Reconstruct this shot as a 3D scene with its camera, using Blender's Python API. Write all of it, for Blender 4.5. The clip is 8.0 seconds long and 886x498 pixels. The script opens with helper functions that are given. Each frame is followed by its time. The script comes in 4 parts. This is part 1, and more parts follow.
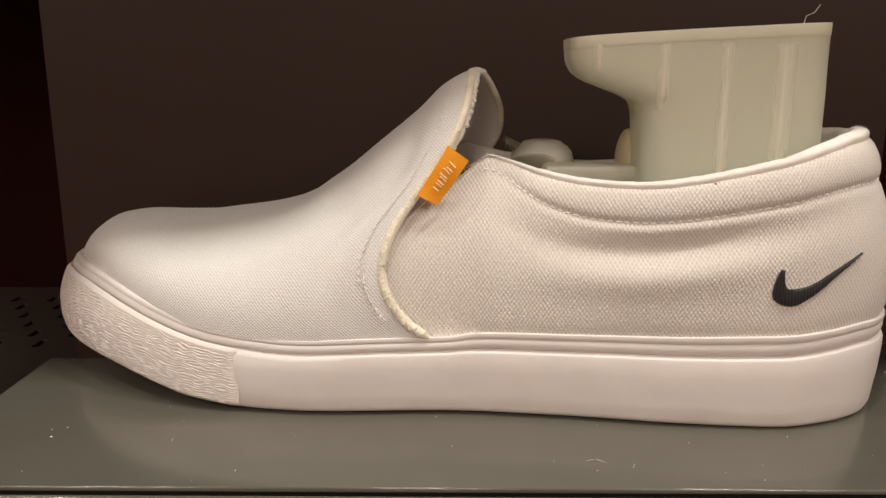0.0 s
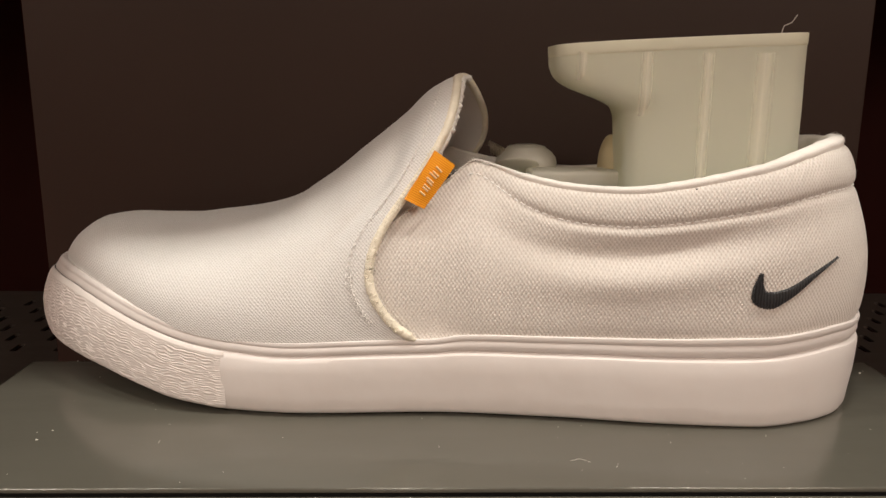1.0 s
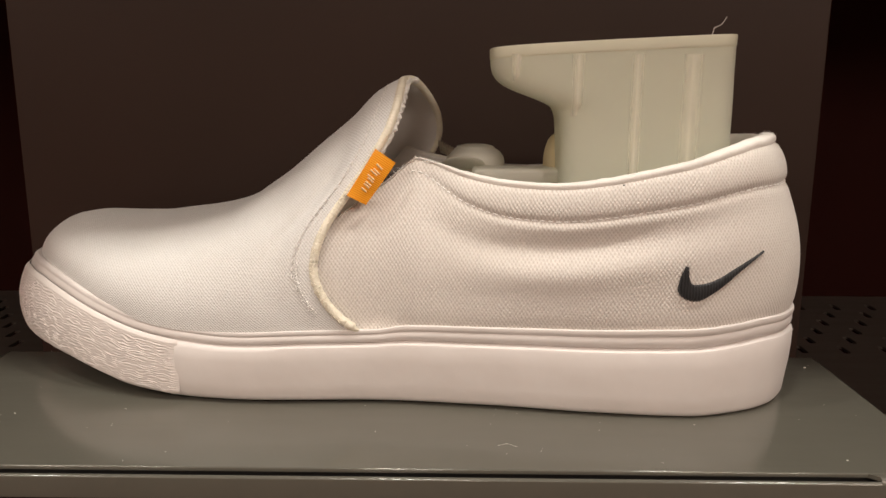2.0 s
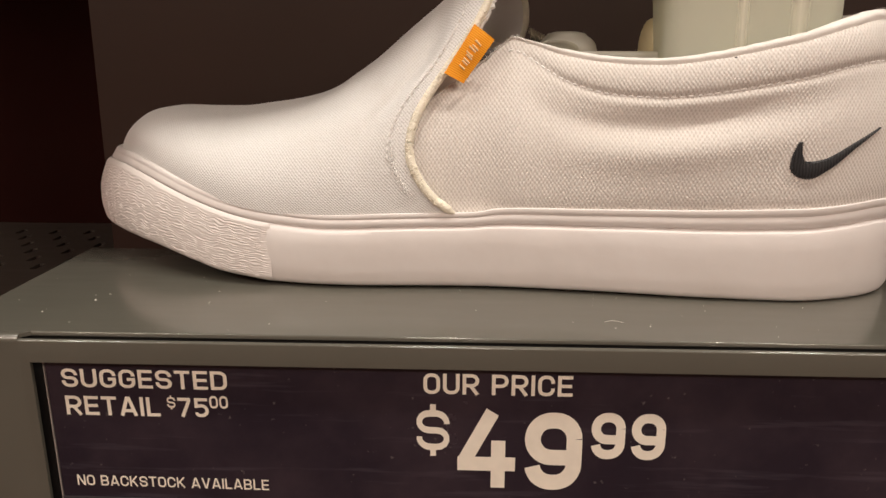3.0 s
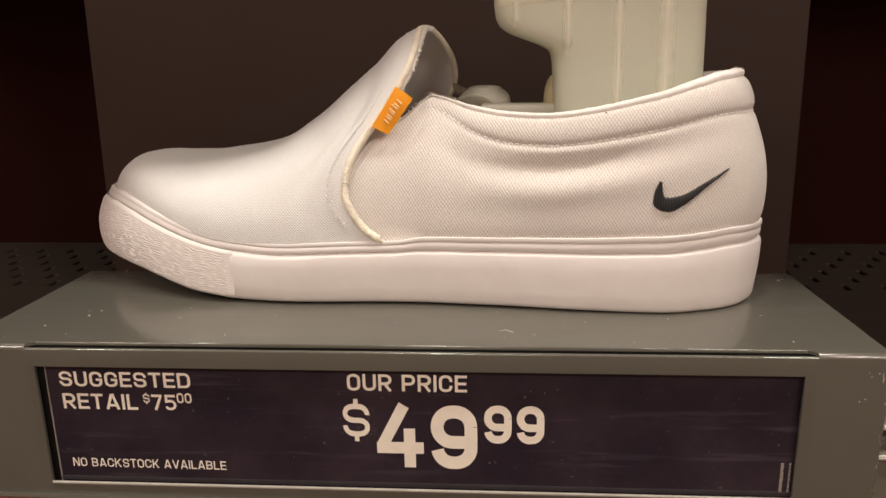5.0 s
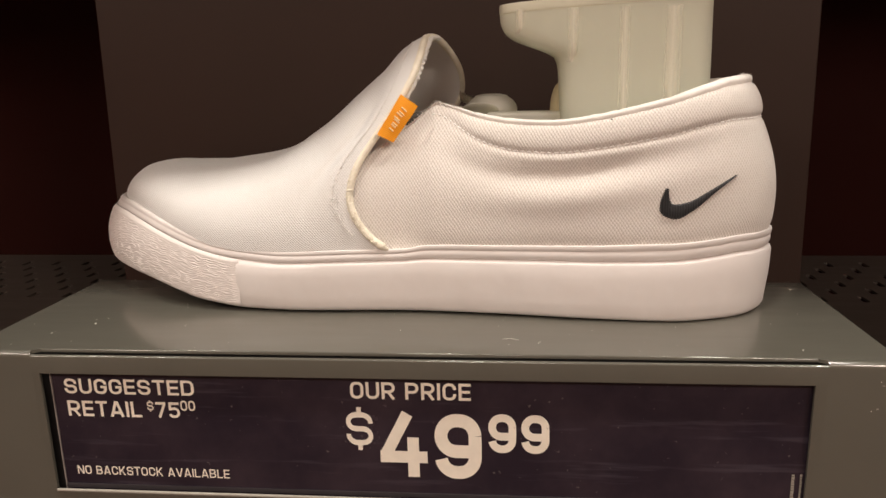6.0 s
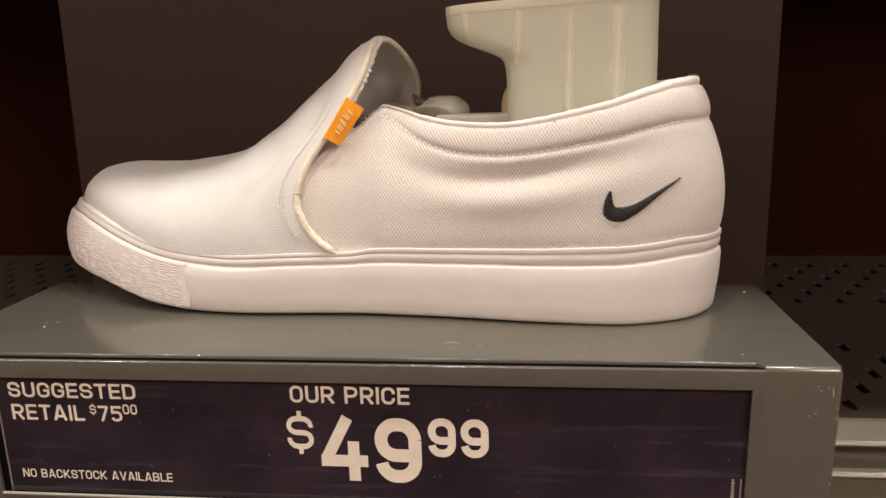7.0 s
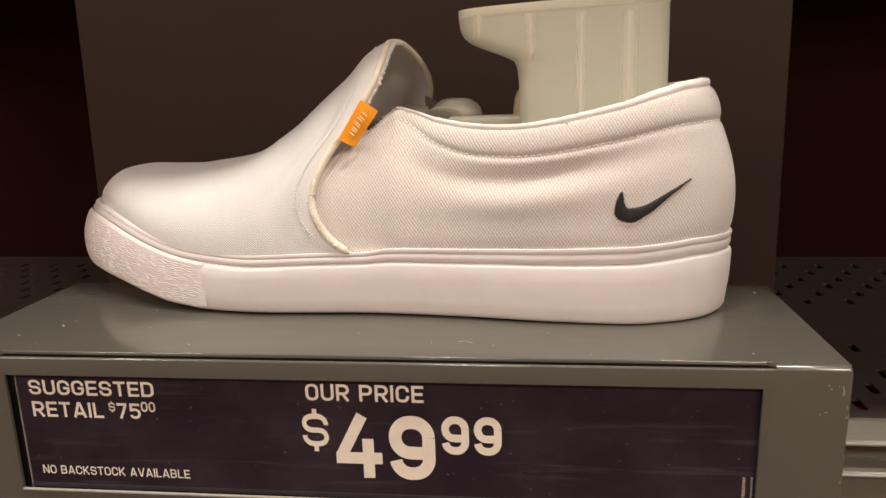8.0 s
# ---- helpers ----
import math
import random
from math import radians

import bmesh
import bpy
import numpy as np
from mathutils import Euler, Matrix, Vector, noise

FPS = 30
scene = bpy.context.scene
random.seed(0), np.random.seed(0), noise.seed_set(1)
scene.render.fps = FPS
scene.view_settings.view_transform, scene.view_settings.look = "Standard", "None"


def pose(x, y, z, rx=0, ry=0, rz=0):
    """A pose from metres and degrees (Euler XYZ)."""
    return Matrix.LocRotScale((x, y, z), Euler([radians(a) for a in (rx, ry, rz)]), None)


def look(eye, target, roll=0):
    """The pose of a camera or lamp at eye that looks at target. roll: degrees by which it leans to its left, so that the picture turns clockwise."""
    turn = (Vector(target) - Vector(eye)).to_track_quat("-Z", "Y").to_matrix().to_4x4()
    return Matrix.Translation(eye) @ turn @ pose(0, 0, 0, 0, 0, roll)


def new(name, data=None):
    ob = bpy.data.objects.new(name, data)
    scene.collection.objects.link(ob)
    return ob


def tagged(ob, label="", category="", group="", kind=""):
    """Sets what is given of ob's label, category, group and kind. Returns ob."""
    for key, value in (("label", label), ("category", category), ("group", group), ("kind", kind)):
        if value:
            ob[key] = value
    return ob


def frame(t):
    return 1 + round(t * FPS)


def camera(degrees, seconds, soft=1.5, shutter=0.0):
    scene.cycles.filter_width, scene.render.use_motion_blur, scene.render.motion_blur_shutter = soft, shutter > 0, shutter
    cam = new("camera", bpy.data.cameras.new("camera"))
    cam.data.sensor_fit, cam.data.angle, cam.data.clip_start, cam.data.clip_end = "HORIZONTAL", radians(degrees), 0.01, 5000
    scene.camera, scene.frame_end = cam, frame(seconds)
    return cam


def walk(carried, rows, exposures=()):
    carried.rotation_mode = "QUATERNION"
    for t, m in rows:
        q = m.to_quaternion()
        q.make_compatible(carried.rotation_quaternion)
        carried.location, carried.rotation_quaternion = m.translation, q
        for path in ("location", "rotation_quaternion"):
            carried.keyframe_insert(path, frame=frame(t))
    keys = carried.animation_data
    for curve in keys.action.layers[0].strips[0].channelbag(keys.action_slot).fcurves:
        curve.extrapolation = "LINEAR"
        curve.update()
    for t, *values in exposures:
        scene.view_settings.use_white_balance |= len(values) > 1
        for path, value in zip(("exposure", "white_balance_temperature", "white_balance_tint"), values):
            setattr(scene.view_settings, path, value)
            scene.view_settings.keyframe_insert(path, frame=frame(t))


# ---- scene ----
cam = camera(58.5, 8.0)
PATH = [
    (0, (-0.0059, -0.2047, 0.1202), (-0.0269, 1.7445, -0.3268), -0.04),
    (0.5, (-0.0186, -0.1999, 0.1194), (-0.0123, 1.7499, -0.3255), 0.20),
    (1, (-0.0088, -0.2080, 0.1204), (0.0259, 1.7438, -0.3146), 0.43),
    (1.2, (-0.0016, -0.2099, 0.1210), (0.0349, 1.7439, -0.3045), 0.45),
    (2.3, (0.0240, -0.2234, 0.1178), (-0.0216, 1.7322, -0.2990), 0.09),
    (2.5, (0.0154, -0.2237, 0.1161), (-0.0266, 1.7207, -0.3504), 0.08),
    (3, (-0.0056, -0.2227, 0.0868), (-0.0889, 1.7136, -0.4070), 0.06),
    (3.5, (-0.0053, -0.2297, 0.0864), (-0.1093, 1.6976, -0.4377), -0.09),
    (4, (0.0095, -0.2475, 0.0938), (-0.1147, 1.6796, -0.4268), -0.39),
    (4.5, (0.0320, -0.2629, 0.0987), (-0.1038, 1.6685, -0.4025), -0.68),
    (5, (0.0369, -0.2747, 0.1066), (-0.1074, 1.6631, -0.3670), -0.88),
    (6.3, (0.0484, -0.2718, 0.1025), (-0.1490, 1.6710, -0.3296), -1.24),
    (6.5, (0.0547, -0.2701, 0.1038), (-0.1440, 1.6703, -0.3380), -1.28),
    (7, (0.0678, -0.2696, 0.1043), (-0.1415, 1.6704, -0.3346), -1.40),
    (7.5, (0.0745, -0.2676, 0.1032), (-0.1507, 1.6709, -0.3343), -1.52),
    (8, (0.0662, -0.2739, 0.1045), (-0.1635, 1.6651, -0.3287), -1.51),
]
walk(cam, [(t, look(eye, target, roll)) for t, eye, target, roll in PATH], [(0, -0.04, 6500, 8), (1, -0.03, 6500, 8), (3, 0.06, 6500, 9.5), (5, 0.15, 6500, 10), (6.3, 0.18, 6500, 10), (8, 0.20, 6500, 10)])

# ---- exposure, light and world ----
world = bpy.data.worlds.new("store_world")
scene.world = world
world.use_nodes = True
world.node_tree.nodes["Background"].inputs[0].default_value = (1.0, 0.82, 0.66, 1)
world.node_tree.nodes["Background"].inputs[1].default_value = 0.03
scene.view_settings.exposure = 0.0


def ceiling_lamp(x, y, z, w, watts, color):
    lamp = bpy.data.lights.new("ceiling_light_source", "AREA")
    lamp.shape, lamp.size, lamp.size_y, lamp.energy, lamp.color = "RECTANGLE", w, w, watts, color
    ob = new("ceiling_light_source", lamp)
    ob.matrix_world = look((x, y, z), (x, y, z - 1))
    return ob


CEIL = 1.75
# broad panels over the aisle, and small downlights close to the shelf
PANELS = [(-1.95, -1.80, 33), (-0.05, -2.25, 18), (1.72, -2.15, 46)]
DOWNLIGHTS = [(-1.0, -0.30, 11.0), (-0.12, -0.30, 9.4), (0.76, -0.30, 15.0)]
for lx, ly, watts in PANELS:
    ceiling_lamp(lx, ly, CEIL - 0.05, 0.55, watts, (1.0, 0.85, 0.725))
for lx, ly, watts in DOWNLIGHTS:
    ceiling_lamp(lx, ly, CEIL - 0.05, 0.10, watts, (1.0, 0.925, 0.825))


# ---- small tools ----
def smooth_curve(xs, ys):
    """A smooth function through a few control values (monotone cubic)."""
    xs, ys = np.array(xs, float), np.array(ys, float)
    d = np.diff(ys) / np.diff(xs)
    m = np.zeros(len(xs))
    m[0], m[-1] = d[0], d[-1]
    for i in range(1, len(xs) - 1):
        if d[i - 1] * d[i] > 0:
            m[i] = 2 * d[i - 1] * d[i] / (d[i - 1] + d[i])

    def f(x):
        x = min(max(float(x), xs[0]), xs[-1])
        i = min(int(np.searchsorted(xs, x, side="right")) - 1, len(xs) - 2)
        h = xs[i + 1] - xs[i]
        t = (x - xs[i]) / h
        return float((2 * t**3 - 3 * t**2 + 1) * ys[i] + (t**3 - 2 * t**2 + t) * h * m[i] + (3 * t**2 - 2 * t**3) * ys[i + 1] + (t**3 - t**2) * h * m[i + 1])

    return f


def mesh_of(bm, name, smooth=True):
    bmesh.ops.recalc_face_normals(bm, faces=bm.faces[:])
    me = bpy.data.meshes.new(name)
    bm.to_mesh(me)
    bm.free()
    if smooth:
        for p in me.polygons:
            p.use_smooth = True
        me.set_sharp_from_angle(angle=radians(38))
    return me


def part(name, bm, material, parent, label="", smooth=True):
    """Links a bmesh as one mesh object under a thing or a part."""
    ob = new(name, mesh_of(bm, name, smooth))
    ob.data.materials.append(material)
    ob.parent = parent
    if parent is not None:
        ob.matrix_parent_inverse = parent.matrix_world.inverted()
    if label:
        ob["label"] = label
    return ob


def thing(name, at, label, category, kind="", group=""):
    ob = new(name)
    ob.empty_display_size = 0.02
    ob.matrix_world = pose(*at)
    return tagged(ob, label, category, group, kind)


def box(bm, lo, hi, bevel=0.0, segments=2):
    v = bmesh.ops.create_cube(bm, size=1.0)["verts"]
    for q in v:
        q.co = Vector([(lo[i] + hi[i]) / 2 + q.co[i] * (hi[i] - lo[i]) for i in range(3)])
    if bevel:
        edges = list({e for q in v for e in q.link_edges})
        bmesh.ops.bevel(bm, geom=edges, offset=bevel, segments=segments, profile=0.5, affect="EDGES")
    return bm


def grid(bm, point, us, vs, uv=None, wrap=False):
    """A sheet of quads over point(u, v); uv gives texture places in metres."""
    rows = [[bm.verts.new(point(u, v)) for v in vs] for u in us]
    layer = bm.loops.layers.uv.verify()
    n = len(us) if wrap else len(us) - 1
    for i in range(n):
        j = (i + 1) % len(us)
        for k in range(len(vs) - 1):
            quad = (rows[i][k], rows[j][k], rows[j][k + 1], rows[i][k + 1])
            if len({tuple(round(c, 7) for c in q.co) for q in quad}) < 4:
                continue
            f = bm.faces.new(quad)
            if uv:
                for loop, (a, b) in zip(f.loops, ((i, k), (i + 1, k), (i + 1, k + 1), (i, k + 1))):
                    loop[layer].uv = uv(a, b)
    return rows


def tube(bm, path, radius, sides=8, caps=True):
    """A round bar along path; radius is a number or a function of the way along."""
    path = [Vector(p) for p in path]
    rings = []
    up = Vector((0.13, 0.31, 0.94))
    for i, p in enumerate(path):
        t = (path[min(i + 1, len(path) - 1)] - path[max(i - 1, 0)]).normalized()
        a = t.cross(up)
        if a.length < 1e-4:
            a = t.cross(Vector((1, 0, 0)))
        a.normalize()
        b = t.cross(a)
        r = radius(i / (len(path) - 1)) if callable(radius) else radius
        rings.append([bm.verts.new(p + r * (math.cos(q) * a + math.sin(q) * b)) for q in [2 * math.pi * k / sides for k in range(sides)]])
    for i in range(len(rings) - 1):
        for k in range(sides):
            bm.faces.new((rings[i][k], rings[i][(k + 1) % sides], rings[i + 1][(k + 1) % sides], rings[i + 1][k]))
    if caps:
        bm.faces.new(rings[0][::-1])
        bm.faces.new(rings[-1])
    return bm


def extrude_profile(bm, profile, x0, x1):
    """A closed profile of (y, z) drawn out along x."""
    a = [bm.verts.new((x0, y, z)) for y, z in profile]
    b = [bm.verts.new((x1, y, z)) for y, z in profile]
    n = len(profile)
    for i in range(n):
        bm.faces.new((a[i], a[(i + 1) % n], b[(i + 1) % n], b[i]))
    bm.faces.new(a[::-1])
    bm.faces.new(b)
    return bm


# ---- materials ----
class Nodes:
    """A node material in the making."""

    def __init__(self, name):
        self.mat = bpy.data.materials.new(name)
        self.mat.use_nodes = True
        self.tree = self.mat.node_tree
        self.shader = self.tree.nodes["Principled BSDF"]

    def add(self, kind, **values):
        n = self.tree.nodes.new(kind)
        for key, value in values.items():
            if key == "operation":
                n.operation = value
            elif key == "blend":
                n.blend_type = value
            elif key == "data":
                n.data_type = value
        return n

    def link(self, a, b):
        self.tree.links.new(a, b)

    def maths(self, op, a, b=None):
        n = self.add("ShaderNodeMath", operation=op)
        for i, q in enumerate((a, b)):
            if q is None:
                continue
            if isinstance(q, (int, float)):
                n.inputs[i].default_value = q
            else:
                self.link(q, n.inputs[i])
        return n.outputs[0]

    def place(self, scale=(1, 1, 1), source="Object"):
        c = self.add("ShaderNodeTexCoord")
        m = self.add("ShaderNodeMapping")
        m.inputs["Scale"].default_value = scale
        self.link(c.outputs[source], m.inputs[0])
        return m.outputs[0]

    def noise(self, scale, detail=4, rough=0.55, stretch=(1, 1, 1), source="Object"):
        n = self.add("ShaderNodeTexNoise")
        n.inputs["Scale"].default_value, n.inputs["Detail"].default_value, n.inputs["Roughness"].default_value = scale, detail, rough
        self.link(self.place(stretch, source), n.inputs["Vector"])
        return n.outputs["Fac"]

    def ramp(self, fac, stops):
        n = self.add("ShaderNodeValToRGB")
        while len(n.color_ramp.elements) < len(stops):
            n.color_ramp.elements.new(0.5)
        for e, (p, c) in zip(n.color_ramp.elements, stops):
            e.position, e.color = p, (*c, 1) if len(c) == 3 else c
        self.link(fac, n.inputs[0])
        return n.outputs[0]

    def mix(self, fac, a, b, blend="MIX"):
        n = self.add("ShaderNodeMix", data="RGBA", blend=blend)
        for i, q in ((0, fac), (6, a), (7, b)):
            if isinstance(q, (int, float)):
                n.inputs[i].default_value = q
            elif isinstance(q, tuple):
                n.inputs[i].default_value = (*q, 1)
            else:
                self.link(q, n.inputs[i])
        return n.outputs[2]

    def bump(self, height, strength, distance, after=None):
        n = self.add("ShaderNodeBump")
        n.inputs["Strength"].default_value, n.inputs["Distance"].default_value = strength, distance
        self.link(height, n.inputs["Height"])
        if after is not None:
            self.link(after, n.inputs["Normal"])
        return n.outputs[0]

    def thin(self, color, share):
        """Thin cloth: a share of the light glows through from the far side."""
        glow, both = self.add("ShaderNodeBsdfTranslucent"), self.add("ShaderNodeMixShader")
        self.link(color, glow.inputs["Color"])
        both.inputs[0].default_value = share
        self.link(self.shader.outputs[0], both.inputs[1])
        self.link(glow.outputs[0], both.inputs[2])
        self.link(both.outputs[0], self.tree.nodes["Material Output"].inputs["Surface"])

    def done(self, color=None, rough=None, normal=None, **values):
        for key, q in (("Base Color", color), ("Roughness", rough), ("Normal", normal)):
            if q is None:
                continue
            if isinstance(q, tuple):
                self.shader.inputs[key].default_value = (*q, 1)
            elif isinstance(q, (int, float)):
                self.shader.inputs[key].default_value = q
            else:
                self.link(q, self.shader.inputs[key])
        for key, value in values.items():
            self.shader.inputs[key.replace("_", " ")].default_value = value
        return self.mat


def canvas_material(name, base, pit, pitch=0.00098, depth=0.00030, tall=0.61, ribs=0.0, glow=0.0):
    """Basket-weave canvas: staggered raised threads, in metres of the sheet's own texture places."""
    m = Nodes(name)
    uv = m.add("ShaderNodeTexCoord").outputs["UV"]
    wob = m.add("ShaderNodeTexNoise")
    wob.inputs["Scale"].default_value = 160
    m.link(uv, wob.inputs["Vector"])
    sep = m.add("ShaderNodeSeparateXYZ")
    m.link(uv, sep.inputs[0])
    jig = m.maths("MULTIPLY", m.maths("SUBTRACT", wob.outputs["Fac"], 0.5), 0.0010)
    k = 2 * math.pi / pitch
    a = m.maths("SINE", m.maths("MULTIPLY", m.maths("ADD", sep.outputs[0], jig), k))
    b = m.maths("SINE", m.maths("MULTIPLY", m.maths("ADD", sep.outputs[1], jig), k * tall))
    weave = m.maths("ADD", m.maths("MULTIPLY", m.maths("MULTIPLY", a, b), 0.5), 0.5)
    if ribs:
        row = m.maths("ADD", m.maths("MULTIPLY", m.maths("SINE", m.maths("MULTIPLY", m.maths("ADD", sep.outputs[1], jig), k)), 0.5), 0.5)
        weave = m.maths("ADD", m.maths("MULTIPLY", weave, 1 - ribs), m.maths("MULTIPLY", row, ribs))
    weave = m.maths("ADD", weave, m.maths("MULTIPLY", m.maths("SUBTRACT", m.noise(750, 2, 0.5, source="UV"), 0.5), 0.55))
    fine = m.noise(2600, 3, 0.6, source="UV")
    height = m.maths("ADD", weave, m.maths("MULTIPLY", fine, 0.35))
    soil = m.noise(22, 5, 0.6)
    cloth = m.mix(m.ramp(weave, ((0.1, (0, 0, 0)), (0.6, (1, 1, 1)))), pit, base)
    cloth = m.mix(m.ramp(soil, ((0.45, (0, 0, 0)), (0.8, (0.35, 0.35, 0.35)))), cloth, (0.70, 0.66, 0.60))
    if glow:
        m.thin(cloth, glow)
    return m.done(cloth, 0.88, m.bump(height, 1.0, depth), Sheen_Weight=0.12, Specular_IOR_Level=0.25)


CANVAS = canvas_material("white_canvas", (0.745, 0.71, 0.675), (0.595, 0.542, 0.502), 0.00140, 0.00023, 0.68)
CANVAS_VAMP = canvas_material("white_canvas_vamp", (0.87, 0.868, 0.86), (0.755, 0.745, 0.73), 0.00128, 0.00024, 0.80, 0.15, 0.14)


def rubber_material():
    m = Nodes("white_rubber")
    cloud = m.noise(30, 5, 0.6)
    grain = m.noise(1500, 3, 0.6)
    col = m.mix(m.ramp(cloud, ((0.4, (0, 0, 0)), (0.75, (1, 1, 1)))), (0.745, 0.705, 0.69), (0.71, 0.665, 0.645))
    return m.done(col, m.ramp(cloud, ((0.3, (0.40, 0.40, 0.40)), (0.7, (0.52, 0.52, 0.52)))), m.bump(grain, 0.08, 0.0002, m.bump(m.noise(26, 3, 0.5), 0.35, 0.0035)), Specular_IOR_Level=0.4)


RUBBER = rubber_material()


def bumper_material():
    m = Nodes("textured_rubber")
    cloud = m.noise(45, 4)
    grain = m.noise(1800, 3)
    col = m.mix(cloud, (0.765, 0.72, 0.70), (0.735, 0.685, 0.66))
    return m.done(col, 0.6, m.bump(grain, 0.15, 0.0002))


BUMPER = bumper_material()


def plain_material(name, color, rough=0.6, vary=0.12, scale=60, grain=900, bump=0.1, **values):
    """A surface with soft clouds and a fine grain."""
    m = Nodes(name)
    cloud = m.noise(scale, 5, 0.6)
    dark = tuple(c * (1 - vary) for c in color)
    light = tuple(min(1, c * (1 + vary)) for c in color)
    col = m.mix(m.ramp(cloud, ((0.3, (0, 0, 0)), (0.7, (1, 1, 1)))), dark, light)
    return m.done(col, rough, m.bump(m.noise(grain, 3), bump, 0.0003), **values)


PIPING = plain_material("cream_piping", (0.86, 0.81, 0.68), 0.5, 0.10, 160, 1500, 0.8)
BINDING = plain_material("white_binding", (0.82, 0.81, 0.78), 0.9, 0.08, 300, 3000, 0.5)


def lining_material():
    m = Nodes("white_lining")
    col = m.mix(m.noise(90, 5, 0.6), (0.90, 0.86, 0.84), (0.96, 0.93, 0.91))
    m.thin(col, 0.25)
    return m.done(col, 0.92, m.bump(m.noise(2600, 3), 0.3, 0.0003))


LINING = lining_material()
THREAD = plain_material("white_thread", (0.86, 0.85, 0.83), 0.75, 0.05, 400, 3000, 0.2)
OUTSOLE = plain_material("pale_outsole", (0.55, 0.52, 0.50), 0.7, 0.1)
TAB_MARK = plain_material("pale_orange_thread", (1.0, 0.66, 0.36), 0.8, 0.1)


def tab_material():
    m = Nodes("orange_woven_tape")
    uv = m.add("ShaderNodeTexCoord").outputs["UV"]
    sep = m.add("ShaderNodeSeparateXYZ")
    m.link(uv, sep.inputs[0])
    rib = m.maths("SINE", m.maths("MULTIPLY", sep.outputs[1], 2 * math.pi / 0.00075))
    fine = m.noise(2400, 3)
    h = m.maths("ADD", m.maths("MULTIPLY", rib, 0.5), fine)
    col = m.mix(m.ramp(rib, ((0.0, (0, 0, 0)), (0.8, (1, 1, 1)))), (1.0, 0.36, 0.006), (1.0, 0.43, 0.012))
    return m.done(col, 0.55, m.bump(h, 0.30, 0.0003))


TAB = tab_material()


def thread_mark_material():
    m = Nodes("black_embroidery")
    w = m.add("ShaderNodeTexWave")
    w.inputs["Scale"].default_value, w.inputs["Distortion"].default_value = 900, 2.0
    m.link(m.place((0.35, 1, 1)), w.inputs["Vector"])
    col = m.mix(w.outputs["Fac"], (0.008, 0.009, 0.011), (0.03, 0.032, 0.036))
    return m.done(col, 0.5, m.bump(w.outputs["Fac"], 0.6, 0.0003), Sheen_Weight=0.04)


MARK = thread_mark_material()


def paint_material(name, color, rough, dusty=0.05, gloss=0.2, coat=0.8, specular=0.5, coat_ior=1.9):
    """Satin powder paint on sheet metal, with faint orange peel and wipe marks."""
    m = Nodes(name)
    peel = m.noise(1400, 2)
    cloud = m.noise(9, 5, 0.6)
    wipe = m.noise(18, 4, 0.6, (1, 6, 1))
    col = m.mix(m.ramp(cloud, ((0.35, (0, 0, 0)), (0.7, (1, 1, 1)))), tuple(c * 0.93 for c in color), tuple(c * 1.06 for c in color))
    r = m.ramp(wipe, ((0.3, (rough - dusty,) * 3), (0.75, (rough + dusty,) * 3)))
    return m.done(col, r, m.bump(peel, 0.05, 0.0002), Specular_IOR_Level=specular, Coat_Weight=coat, Coat_Roughness=gloss, Coat_IOR=coat_ior)


STEEL_PAINT = paint_material("grey_satin_paint", (0.102, 0.097, 0.080), 0.45, 0.05, 0.17, 1.0, 0.12, 1.62)
BOARD_PAINT = paint_material("dark_brown_satin_paint", (0.034, 0.0200, 0.0155), 0.5, 0.05, 0.40, 0.24, 0.1)
DECK_PAINT = paint_material("black_shelf_paint", (0.062, 0.049, 0.041), 0.5, 0.05, 0.35, 0.2, 0.3)
RAIL_PAINT = paint_material("grey_rail_paint", (0.150, 0.141, 0.112), 0.45, 0.10, 0.22, 0.7, 0.3, 1.5)
BACK_PAINT = paint_material("black_back_paint", (0.020, 0.0038, 0.0026), 0.8, 0.05, 0.5, 0.0, 0.08)


def card_material():
    m = Nodes("black_gloss_card")
    # clouds of lighter tone: smears, plus the warm room reflection painted in
    smear_reflection = m.noise(28, 5, 0.6)
    specks = m.noise(420, 2, 0.5)
    col = m.mix(m.ramp(smear_reflection, ((0.4, (0, 0, 0)), (0.75, (1, 1, 1)))), (0.0185, 0.0135, 0.0225), (0.040, 0.028, 0.038))
    col = m.mix(m.ramp(specks, ((0.72, (0, 0, 0)), (0.78, (0.5, 0.5, 0.5)))), col, (0.16, 0.15, 0.15))
    streak = m.noise(150, 3, 0.6, (0.12, 1, 1.6))
    col = m.mix(m.ramp(streak, ((0.58, (0, 0, 0)), (0.72, (0.40, 0.40, 0.40)))), col, (0.075, 0.065, 0.085))
    return m.done(col, m.ramp(smear_reflection, ((0.3, (0.16, 0.16, 0.16)), (0.8, (0.30, 0.30, 0.30)))), None, Specular_IOR_Level=0.5)


CARD = card_material()
INK = plain_material("cream_ink", (0.86, 0.80, 0.70), 0.5, 0.05, 150, 900, 0.02)
INK_GREY = plain_material("grey_ink", (0.34, 0.31, 0.27), 0.5, 0.05, 150, 900, 0.02)
SLEEVE = plain_material("clear_sleeve", (0.034, 0.029, 0.034), 0.3, 0.15)
# near-black that puts the shade of the card slot into colour
SLOT_SHADE = plain_material("slot_shade_black", (0.006, 0.005, 0.005), 0.6, 0.1)
TAPE = plain_material("collar_tape", (0.80, 0.77, 0.735), 0.92, 0.06, 120, 1300, 0.8)
# pale tone that paints the highlight on rolled edges; the corner scuffs share it
GLINT_SCUFF = plain_material("glint_and_scuff_steel", (0.30, 0.28, 0.245), 0.35, 0.12, 120, 900, 0.1)
